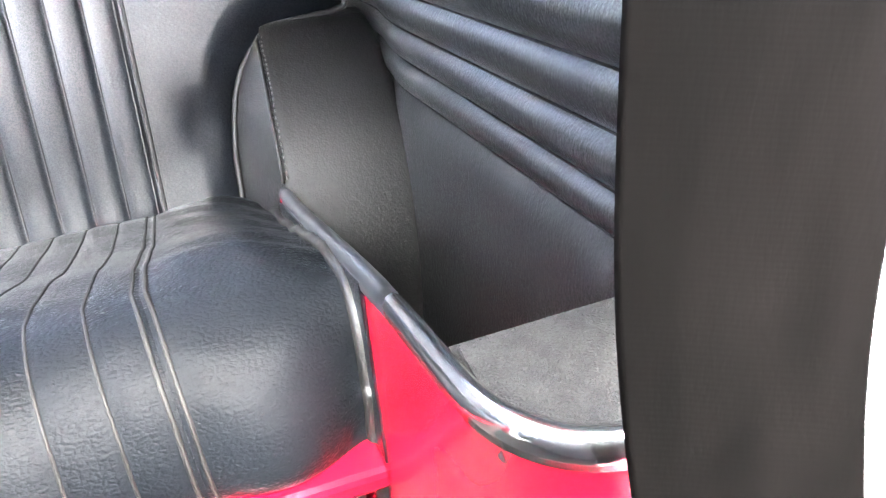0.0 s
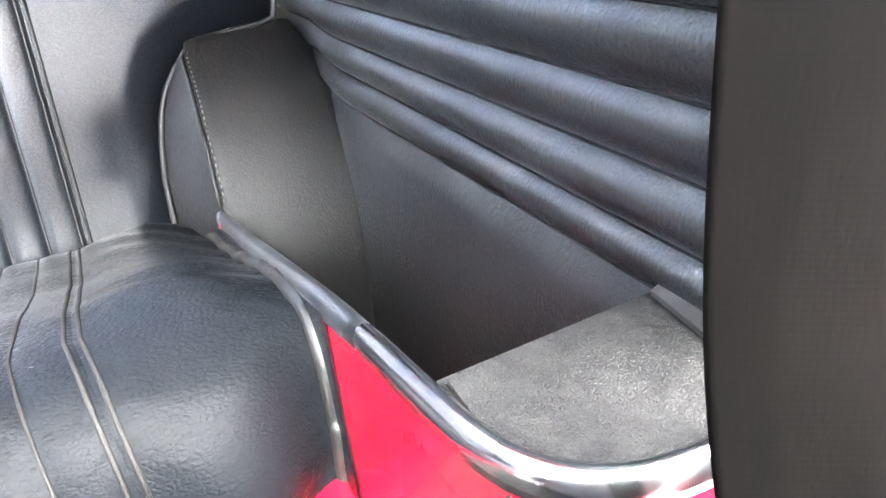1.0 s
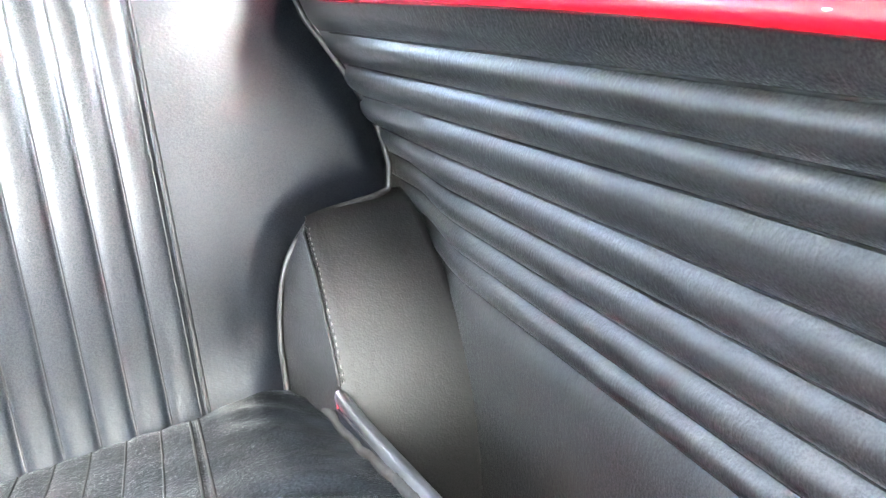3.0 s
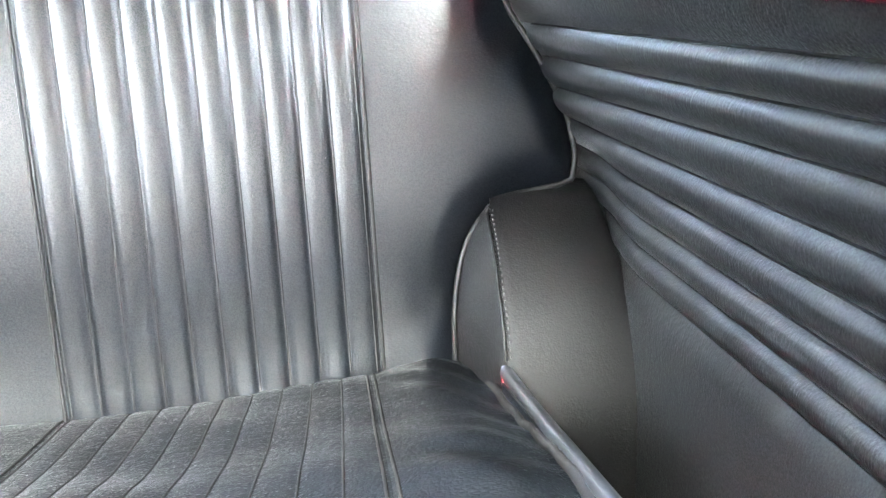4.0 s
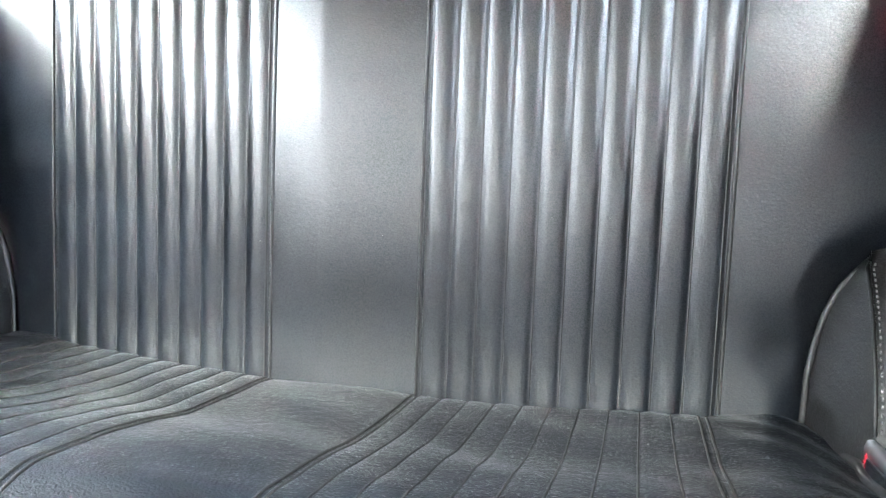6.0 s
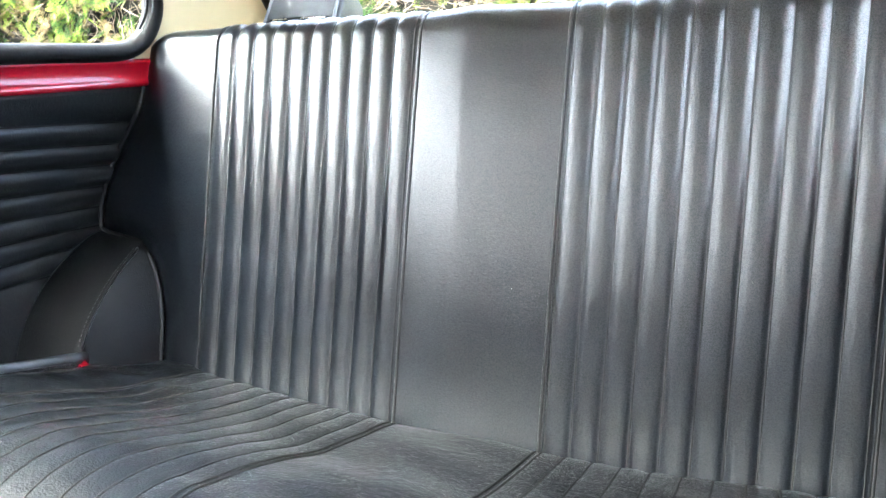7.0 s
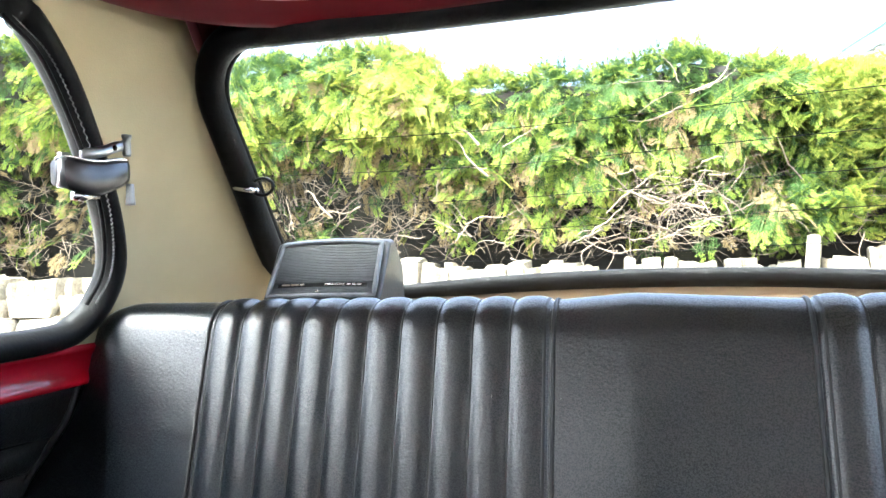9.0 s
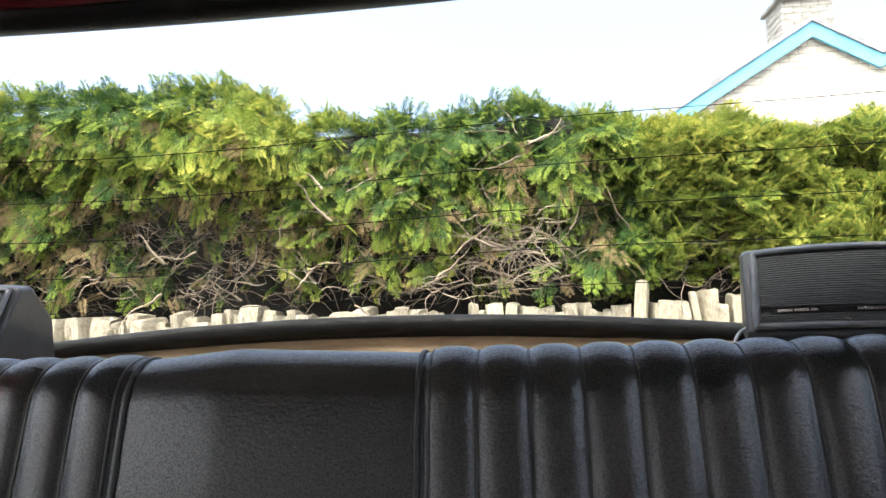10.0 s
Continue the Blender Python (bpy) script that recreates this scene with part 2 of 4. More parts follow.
def tube(name, pts, r, mat, parent=None, label="", sides=8, loop=False, squash=1.0):
    """A round bar along a line of points."""
    pts = np.asarray(pts, float)
    if loop:
        tan = np.roll(pts, -1, 0) - np.roll(pts, 1, 0)
    else:
        tan = np.gradient(pts, axis=0)
    tan /= np.linalg.norm(tan, axis=1, keepdims=True) + 1e-12
    ref = np.array([0.13, -0.9, 0.4])
    out = []
    radii = r if hasattr(r, "__len__") else [r] * len(pts)
    for p, t, rad in zip(pts, tan, radii):
        a = np.cross(t, ref)
        if np.linalg.norm(a) < 0.05:
            a = np.cross(t, (1.0, 0.2, 0.0))
        a /= np.linalg.norm(a)
        b = np.cross(t, a)
        out.append([p + rad * (math.cos(k * 2 * math.pi / sides) * a + squash * math.sin(k * 2 * math.pi / sides) * b) for k in range(sides)])
    if loop:
        out.append(out[0])
    return rings(name, out, mat, parent, label, closed=True, caps=not loop)


def box(name, lo, hi, mat, parent=None, label="", bevel=0.004, m=None):
    """A box with softened edges between two corners; m turns it in place."""
    bm = bmesh.new()
    bmesh.ops.create_cube(bm, size=1.0)
    lo, hi = Vector(lo), Vector(hi)
    for v in bm.verts:
        v.co = Vector([(lo[k] + hi[k]) / 2 + v.co[k] * (hi[k] - lo[k]) for k in range(3)])
    if bevel:
        bmesh.ops.bevel(bm, geom=bm.edges[:], offset=min(bevel, 0.45 * min(abs(hi[k] - lo[k]) for k in range(3))), segments=2, affect="EDGES", profile=0.5)
    if m:
        bm.transform(m)
    me = bpy.data.meshes.new(name)
    bm.to_mesh(me)
    bm.free()
    verts = [v.co.copy() for v in me.vertices]
    faces = [tuple(p.vertices) for p in me.polygons]
    bpy.data.meshes.remove(me)
    return link(name, verts, faces, mat, parent, label, smooth=False)


def loft(name, outline, offset, mat, parent=None, label="", smooth=False):
    """A flat outline pushed by an offset into a solid."""
    a = np.asarray(outline, float)
    n = len(a)
    verts = np.concatenate([a, a + np.asarray(offset, float)])
    faces = [tuple(range(n))[::-1], tuple(range(n, 2 * n))] + [(i, (i + 1) % n, n + (i + 1) % n, n + i) for i in range(n)]
    return link(name, verts, faces, mat, parent, label, smooth)


def interp(x, table):
    t = np.asarray(table, float)
    return np.interp(x, t[:, 0], t[:, 1])


def smooth_path(pts, n):
    """A rounded line through points (Catmull-Rom)."""
    p = np.asarray(pts, float)
    p = np.concatenate([[2 * p[0] - p[1]], p, [2 * p[-1] - p[-2]]])
    k = len(p) - 3
    out = []
    for u in np.linspace(0, k - 1e-9, n):
        i = int(u)
        t = u - i
        a, b, c, d = p[i:i + 4]
        out.append(0.5 * (2 * b + (c - a) * t + (2 * a - 5 * b + 4 * c - d) * t * t + (3 * b - a - 3 * c + d) * t ** 3))
    return np.array(out)


def ease(x):
    x = np.clip(x, 0, 1)
    return x * x * (3 - 2 * x)


SEAM_IN, SEAM_OUT, FLUTES = 0.096, 0.408, 10
PITCH = (SEAM_OUT - SEAM_IN) / FLUTES

# ---- rear seat backrest ----
def back_line(h):
    return 0.262 * h + 0.03 * h * h


def back_profile():
    """Points and normals (y, z) of the backrest's section, from its foot over the top roll to its back."""
    pts, nrm = [], []
    hs = np.concatenate([np.linspace(-0.07, 0.12, 22), np.linspace(0.127, 0.185, 26), np.linspace(0.193, 0.435, 26)])
    for h in hs:
        s = 0.262 + 0.06 * h
        k = math.hypot(1, s)
        pts.append((back_line(h), 0.5 + h))
        nrm.append((-1 / k, s / k))
    a0 = math.atan2(nrm[-1][1], -nrm[-1][0])
    r = 0.033
    cy, cz = pts[-1][0] + r * math.cos(a0), pts[-1][1] - r * math.sin(a0)
    for a in np.linspace(a0, math.radians(185), 16)[1:]:
        pts.append((cy - r * math.cos(a), cz + r * math.sin(a)))
        nrm.append((-math.cos(a), math.sin(a)))
    pts.append((pts[-1][0] + 0.004, 0.80))
    nrm.append((1.0, 0.0))
    return np.array(pts), np.array(nrm)


BP, BN = back_profile()
EDGE = ((0.43, 0.487), (0.50, 0.489), (0.54, 0.490), (0.575, 0.495), (0.60, 0.501), (0.622, 0.510), (0.64, 0.523), (0.652, 0.537), (0.660, 0.553), (0.667, 0.578), (0.671, 0.612),
        (0.676, 0.628), (0.70, 0.633), (0.737, 0.627), (0.77, 0.613), (0.802, 0.596), (0.825, 0.582), (0.846, 0.568), (0.866, 0.561), (0.90, 0.558), (0.93, 0.557), (0.96, 0.555))


def flute(x, depth):
    f = ((abs(x) - SEAM_IN) / PITCH) % 1.0
    return depth * (1 - abs(2 * f - 1) ** 2.8)


def back_point(x, j, bump):
    y, z = BP[j] + BN[j] * bump
    return (x, y, z)


def back_half_width(j):
    z = BP[j][1]
    w = interp(z, EDGE)
    top = len(BP) - 17
    if j > top:
        w = 0.557 - 0.010 * ease((j - top) / 12)
    return w


ES = np.array([(w, z) for z, w in EDGE])


def edge_distance(x, z):
    """How far a point of the backrest's face lies from its outline."""
    p, a, d = np.array((x, z)), ES[:-1], ES[1:] - ES[:-1]
    u = np.clip(((p - a) * d).sum(1) / (d * d).sum(1), 0, 1)
    return float(np.min(np.linalg.norm(a + u[:, None] * d - p, axis=1)))


def outer_point(sx, j, s):
    """The plain outer part of the backrest: s runs from the seam to the edge, which rolls away."""
    w = back_half_width(j)
    x = SEAM_OUT + s * (w - SEAM_OUT)
    z = BP[j][1]
    dist = edge_distance(x, z) if j <= len(BP) - 17 else w - x
    up = ease((z - 0.59) / 0.12)
    reach = 0.036 + 0.010 * up
    deep = 0.013
    roll = -deep * max(0.0, 1 - dist / reach) ** 2
    dimple = -0.006 * math.exp(-((x - 0.462) / 0.018) ** 2 - ((z - 0.565) / 0.03) ** 2)
    lift = 0.06 * max(0.0, x - SEAM_OUT - 0.004) * (1 - ease((z - 0.73) / 0.13)) * ease(dist / 0.04)
    return np.array(back_point(sx * x, j, lift + roll + dimple))


rear_seat = group("rear_seat", (0, -0.1, 0.43), "black vinyl rear bench seat with fluted panels", "car seat")
rear_seat_back = box("backrest", (-0.50, 0.17, 0.46), (0.50, 0.185, 0.90), dark_metal, rear_seat, "black vinyl backrest")
nb = len(BP)


CREASE = -0.031


def fold(x):
    """The centre panel is drawn over a frame bar: two flat halves turned away from each other, with a tight bend between them."""
    left, right = 0.075 * (x + SEAM_IN), 0.060 * (SEAM_IN - x)
    at = 0.075 * (CREASE + SEAM_IN) - 0.060 * (SEAM_IN - CREASE)
    right += at
    soft = 0.0006
    h = 0.5 * (left + right - math.sqrt((left - right) ** 2 + soft ** 2))
    return h - at * (x + SEAM_IN) / (2 * SEAM_IN)


cols = np.unique(np.concatenate([np.linspace(-SEAM_IN, SEAM_IN, 33), np.linspace(CREASE - 0.015, CREASE + 0.015, 21)]))
rings("centre_panel", [[back_point(x, j, fold(x)) for x in cols] for j in range(nb)], vinyl, rear_seat_back, "smooth black grained vinyl panel")
for sx in (1, -1):
    cols = np.linspace(SEAM_IN, SEAM_OUT, FLUTES * 10 + 1) * sx
    rings("fluted_panel", [[back_point(x, j, flute(x, 0.0039)) for x in cols] for j in range(nb)], vinyl, rear_seat_back, "black vinyl panel of ten padded flutes", flip=sx < 0)
    ss = np.linspace(0, 1, 37) ** 0.8
    body = [[outer_point(sx, j, s) for s in ss] + [outer_point(sx, j, 1.0) + (0, 0.02, -0.002), outer_point(sx, j, 1.0) + (-sx * 0.004, 0.09, -0.004)] for j in range(nb)]
    rings("side_panel", body, vinyl, rear_seat_back, "smooth black vinyl outer panel", flip=sx < 0)
    for x0 in (SEAM_IN, SEAM_OUT):
        for dx in (-0.0036, 0.0036):
            tube("seam_piping", [back_point(sx * (x0 + dx), j, 0.0005) for j in range(nb - 2)], 0.0020, piping_vinyl, rear_seat_back, sides=6)
    for k in range(1, FLUTES):
        tube("weld_line", [back_point(sx * (SEAM_IN + k * PITCH), j, 0.0002) for j in range(nb - 2)], 0.0011, piping_vinyl, rear_seat_back, sides=5)
    tube("edge_piping", [outer_point(sx, j, 1.0) + (sx * 0.001, -0.0045, 0) for j in range(0, nb - 8)], 0.0033, piping_vinyl, rear_seat_back, "black vinyl edge piping", sides=7)

# ---- rear seat cushion ----
CUSHION = smooth_path([(0.03, 0.465), (0.0, 0.493), (-0.07, 0.515), (-0.155, 0.54), (-0.23, 0.572), (-0.30, 0.598), (-0.345, 0.603), (-0.385, 0.588), (-0.408, 0.555), (-0.414, 0.525), (-0.402, 0.508), (-0.36, 0.500)], 90)
CT = np.gradient(CUSHION, axis=0)
CN = np.stack([CT[:, 1], -CT[:, 0]], 1) / np.linalg.norm(CT, axis=1, keepdims=True)
CUSHION_HALF = 0.512


def cushion_point(x, j, bump):
    (y, z), n = CUSHION[j], CN[j]
    k = j / (len(CUSHION) - 1)
    if abs(x) <= SEAM_OUT + 0.005:
        x *= interp(k, ((0, 0.972), (0.5, 0.970), (0.7, 1.0), (1, 1.025)))
    else:
        inner = SEAM_OUT * interp(k, ((0, 0.972), (0.5, 0.970), (0.7, 1.0), (1, 1.025)))
        u = (abs(x) - SEAM_OUT) / (CUSHION_HALF - SEAM_OUT)
        x = math.copysign(inner + u * (CUSHION_HALF - inner), x)
    sag = -0.022 * max(0.0, 1 - (x / 0.42) ** 2) * (1 - 0.4 * k)
    edge = ease((abs(x) - 0.44) / (CUSHION_HALF - 0.44))
    drop = -0.014 * edge ** 2 * (0.6 if 0.1 < k < 0.75 else 0.3)
    pull = 0.024 * edge ** 2 * ease((k - 0.5) / 0.25) * (1 - ease((k - 0.82) / 0.15))
    w = noise.noise(Vector((x * 5, y * 16 + x * 9, 3.1))) * 0.0060 + noise.noise(Vector((x * 16, y * 30 + x * 22, 7.7))) * 0.0012
    w *= (0.35 + 0.65 * ease((abs(x) - 0.33) / 0.1)) * ease((0.95 - k) / 0.2) * ease(k / 0.1)
    crease = noise.noise(Vector((x * 7 + y * 5, y * 46 + x * 10, 1.3)))
    w += -0.0022 * max(0.0, crease - 0.12) * ease((k - 0.25) / 0.3) * ease((0.95 - k) / 0.2)
    ax = abs(x)
    v = (y + 0.30 * (ax - 0.41) + 1.6 * (ax - 0.41) ** 2) / 0.062 + 0.5 * noise.noise(Vector((x * 9, y * 9, 4.4)))
    tri = 1 - abs(((v % 1.0) - 0.35) / (0.35 if (v % 1.0) < 0.35 else 0.65))
    w += 0.0032 * (tri ** 1.5 - 0.4) * ease((ax - 0.385) / 0.06) * ease((0.62 - k) / 0.25) * ease((k - 0.03) / 0.1)
    soft = noise.noise(Vector((x * 11 - y * 6, y * 22, 9.1)))
    w += 0.004 * soft * ease((k - 0.3) / 0.2) * ease((0.92 - k) / 0.2)
    bump = bump + w
    return (x, y + n[0] * bump + pull, z + n[1] * bump + sag + drop)


rear_cushion = box("cushion", (-0.49, -0.35, 0.458), (0.49, -0.03, 0.485), dark_metal, rear_seat, "black vinyl bench cushion")
nc = len(CUSHION)
cols = np.linspace(-SEAM_IN, SEAM_IN, 21)
rings("centre_panel", [[cushion_point(x, j, 0.005 * (1 - (x / SEAM_IN) ** 2)) for x in cols] for j in range(nc)], vinyl_worn, rear_cushion, flip=True)
for sx in (1, -1):
    cols = np.linspace(SEAM_IN, SEAM_OUT, FLUTES * 10 + 1) * sx
    rings("fluted_panel", [[cushion_point(x, j, flute(x, 0.0016)) for x in cols] for j in range(nc)], vinyl_worn, rear_cushion, flip=sx > 0)
    cols = np.linspace(SEAM_OUT, CUSHION_HALF, 40) * sx
    rings("side_panel", [[cushion_point(x, j, 0.006 * math.sin(math.pi * (abs(x) - SEAM_OUT) / (CUSHION_HALF - SEAM_OUT))) for x in cols] for j in range(nc)], vinyl_worn, rear_cushion, flip=sx > 0)
    end = [cushion_point(sx * CUSHION_HALF, j, 0) for j in range(nc)]
    mid = (sx * CUSHION_HALF, -0.2, 0.50)
    link("end_panel", end + [mid], [((nc, j, j + 1) if sx > 0 else (nc, j + 1, j)) for j in range(nc - 1)], vinyl_worn, rear_cushion)
    for x0 in (SEAM_IN, SEAM_OUT):
        for dx in (-0.004, 0.004):
            tube("seam_piping", [cushion_point(sx * (x0 + dx), j, 0.0008) for j in range(2, nc)], 0.0015, vinyl_line, rear_cushion, "worn grey seam", sides=6)
    for k in range(1, FLUTES):
        tube("weld_line", [cushion_point(sx * (SEAM_IN + k * PITCH), j, 0.0004) for j in range(2, nc)], 0.0011, vinyl_line, rear_cushion, sides=5)
    tube("edge_piping", [cushion_point(sx * (CUSHION_HALF + 0.001), j, 0.002) for j in range(2, nc)], 0.0053, piping_vinyl, rear_cushion, "black vinyl edge piping", sides=8)

# lint and dust on the upholstery
lint_rng = random.Random(11)
lv, lf = [], []
for k in range(70):
    x = lint_rng.uniform(-0.45, 0.49)
    if k < 42:
        j = lint_rng.randrange(8, nc - 30)
        x0, y, z = cushion_point(x, j, 0.0030)
        u, v = np.array((1.0, 0, 0)), np.array((0, CT[j][0], CT[j][1])) / np.linalg.norm(CT[j])
    else:
        j = lint_rng.randrange(24, nb - 20)
        x0, y, z = back_point(x, j, 0.0062)
        u, v = np.array((1.0, 0, 0)), np.array((0, -BN[j][1], BN[j][0]))
    if SEAM_OUT - 0.02 < abs(x) or abs(((abs(x) - SEAM_IN) / PITCH) % 1 - 0.5) > 0.25:
        continue
    a = lint_rng.uniform(0, math.pi)
    ln, wd = lint_rng.uniform(0.0006, 0.0022), lint_rng.uniform(0.0003, 0.0006)
    d1, d2 = math.cos(a) * u + math.sin(a) * v, -math.sin(a) * u + math.cos(a) * v
    n3 = np.cross(u, v) * 0.0004
    c = np.array((x0, y, z))
    b0 = len(lv)
    lv += [c - d1 * ln, c + d2 * wd, c + d1 * ln, c - d2 * wd, c + n3, c - n3]
    lf += [(b0 + i, b0 + (i + 1) % 4, b0 + 4) for i in range(4)] + [(b0 + (i + 1) % 4, b0 + i, b0 + 5) for i in range(4)]
tagged(link("lint", lv, lf, thread), "pale specks of lint on the black seat", "lint", kind="stuff")

# red steel seat base under the cushion
seat_base = group("seat_base", (0, -0.4, 0.2), "red painted steel seat base under the bench cushion", "seat base", "structure")
box("lip", (-0.516, -0.423, 0.490), (0.516, -0.36, 0.507), red_paint, seat_base, bevel=0.005)
box("heel_board", (-0.51, -0.375, 0.20), (0.51, -0.355, 0.492), dark_metal, seat_base)
box("base_plate", (-0.512, -0.36, 0.43), (0.512, 0.0, 0.455), dark_metal, seat_base)

# ---- sides of the car, built once for each side ----
PANEL = ((0.30, 0.655), (0.45, 0.653), (0.62, 0.648), (0.68, 0.638), (0.72, 0.63), (0.77, 0.614), (0.80, 0.602), (0.835, 0.585), (0.86, 0.573), (0.89, 0.560))
PZ = smooth_path([(x, z) for z, x in PANEL], 80)
LINES = ((0.834, 0.866), (0.802, 0.844), (0.770, 0.819), (0.737, 0.781), (0.704, 0.746), (0.673, 0.711), (0.643, 0.677), (0.611, 0.647))


def panel_x(z):
    return float(np.interp(z, PZ[:, 1], PZ[:, 0]))


def line_z(k, y):
    a, b = LINES[k]
    return a + (b - a) * (0.05 - y) / 0.56


def side_panel(sx):
    thing = group("quarter_trim_panel", (sx * 0.65, -0.2, 0.33), "black vinyl side trim panel with horizontal padded pleats", "trim panel")
    ys = np.linspace(0.13, -0.548, 60)
    zones = [("top_strip", 0.887, 0)] + [("pleat", k, k + 1) for k in range(7)] + [("lower_panel", 7, 0.30)]
    for name, a, b in zones:
        m = 30 if name == "lower_panel" else 15
        grid = []
        for y in ys:
            za = a if isinstance(a, float) else line_z(a, y)
            zb = b if isinstance(b, float) else line_z(b, y)
            row = []
            for i in range(m):
                u = i / (m - 1)
                z = za + (zb - za) * u
                if name == "pleat":
                    d = 0.0098 * (1 - abs(2 * u - 1) ** 2.3)
                elif name == "top_strip":
                    d = 0.007 * min(1, u * 6) * (1 - max(0, (u - 0.55) / 0.45) ** 2)
                else:
                    d = 0.007 * min(1, u * 14) ** 0.6
                tuck = ease((y + 0.11) / 0.15) * (1 - 0.9 * ease((z - 0.68) / 0.08))
                row.append((sx * (panel_x(z) - d * (1 - 0.2 * tuck) + 0.016 * tuck), y, z))
            grid.append(row)
        rings(name, grid, vinyl_side, thing, flip=sx < 0)
    for k in range(8):
        seam = []
        for y in ys[4:]:
            z = line_z(k, y)
            tuck = ease((y + 0.11) / 0.15) * (1 - 0.9 * ease((z - 0.68) / 0.08))
            seam.append((sx * (panel_x(z) + 0.016 * tuck - 0.0006), y, z))
        tube("seam", seam, 0.0011, rubber, thing, sides=5)
    return thing


def wheel_arch_cover(sx):
    """The vinyl-covered hump below the backrest's notch, with its stitched corner."""
    thing = group("wheel_arch_cover", (sx * 0.58, -0.05, 0.33), "black vinyl wheel arch cover with a stitched corner", "trim panel")
    hump = smooth_path([(0.08, 0.664), (0.045, 0.658), (0.005, 0.638), (-0.03, 0.615), (-0.065, 0.583), (-0.092, 0.545), (-0.110, 0.50), (-0.119, 0.455), (-0.124, 0.40), (-0.126, 0.32)], 50)
    stitch_x = [interp(z, ((0.30, 0.519), (0.54, 0.521), (0.60, 0.524), (0.65, 0.530), (0.67, 0.545), (0.69, 0.56))) for _, z in hump]
    grid = []
    for (y, z), x0 in zip(hump, stitch_x):
        row = []
        for i in range(22):
            u = i / 21
            row.append((sx * (x0 + (0.662 - x0) * u), y - 0.006 * math.sin(math.pi * u) + (0.004 if u == 0 else 0) + 0.012 * ease((u - 0.9) / 0.1), z + 0.004 * math.sin(math.pi * u) - 0.008 * ease((u - 0.9) / 0.1)))
        grid.append(row)
    rings("hump_cover", grid, hump_vinyl, thing, flip=sx > 0)
    inner = []
    for (y, z), x0 in zip(hump, stitch_x):
        zz = min(z, 0.655)
        w = interp(zz, EDGE) + 0.002
        yb = back_line(zz - 0.5) + 0.022
        row = []
        for i in range(8):
            u = i / 7
            row.append((sx * (x0 + (w - x0) * u - 0.002 * math.sin(math.pi * u)), y + (yb - y) * u, z))
        inner.append(row)
    rings("inner_gusset", inner, hump_vinyl, thing, flip=sx < 0)
    pts = [(sx * (x0 - 0.001), y - 0.001, z) for (y, z), x0 in zip(hump, stitch_x) if 0.542 < z < 0.655]
    tube("corner_seam", pts, 0.0022, hump_vinyl, thing, sides=6)
    pts = smooth_path(pts, 53)
    verts, faces = [], []
    for k in range(0, 52, 2):
        a, b = pts[k] + (sx * 0.004, -0.0035, 0.001), pts[k + 1] + (sx * 0.004, -0.0035, 0.001)
        base = len(verts)
        for p in (a, b):
            for dx, dy in ((-0.0009, 0), (0, -0.0009), (0.0009, 0), (0, 0.0009)):
                verts.append(p + (dx, dy, 0))
        faces += [(base + i, base + (i + 1) % 4, base + 4 + (i + 1) % 4, base + 4 + i) for i in range(4)]
        faces += [(base, base + 1, base + 2, base + 3), (base + 7, base + 6, base + 5, base + 4)]
    link("stitching", verts, faces, thread, thing, "grey thread stitches")
    return thing


RIM = ((0.521, -0.088, 0.537), (0.519, -0.18, 0.562), (0.518, -0.28, 0.592), (0.518, -0.377, 0.619), (0.516, -0.45, 0.639), (0.514, -0.50, 0.652), (0.513, -0.535, 0.662),
       (0.518, -0.556, 0.667), (0.532, -0.571, 0.669), (0.553, -0.578, 0.670), (0.58, -0.580, 0.671), (0.612, -0.580, 0.673))


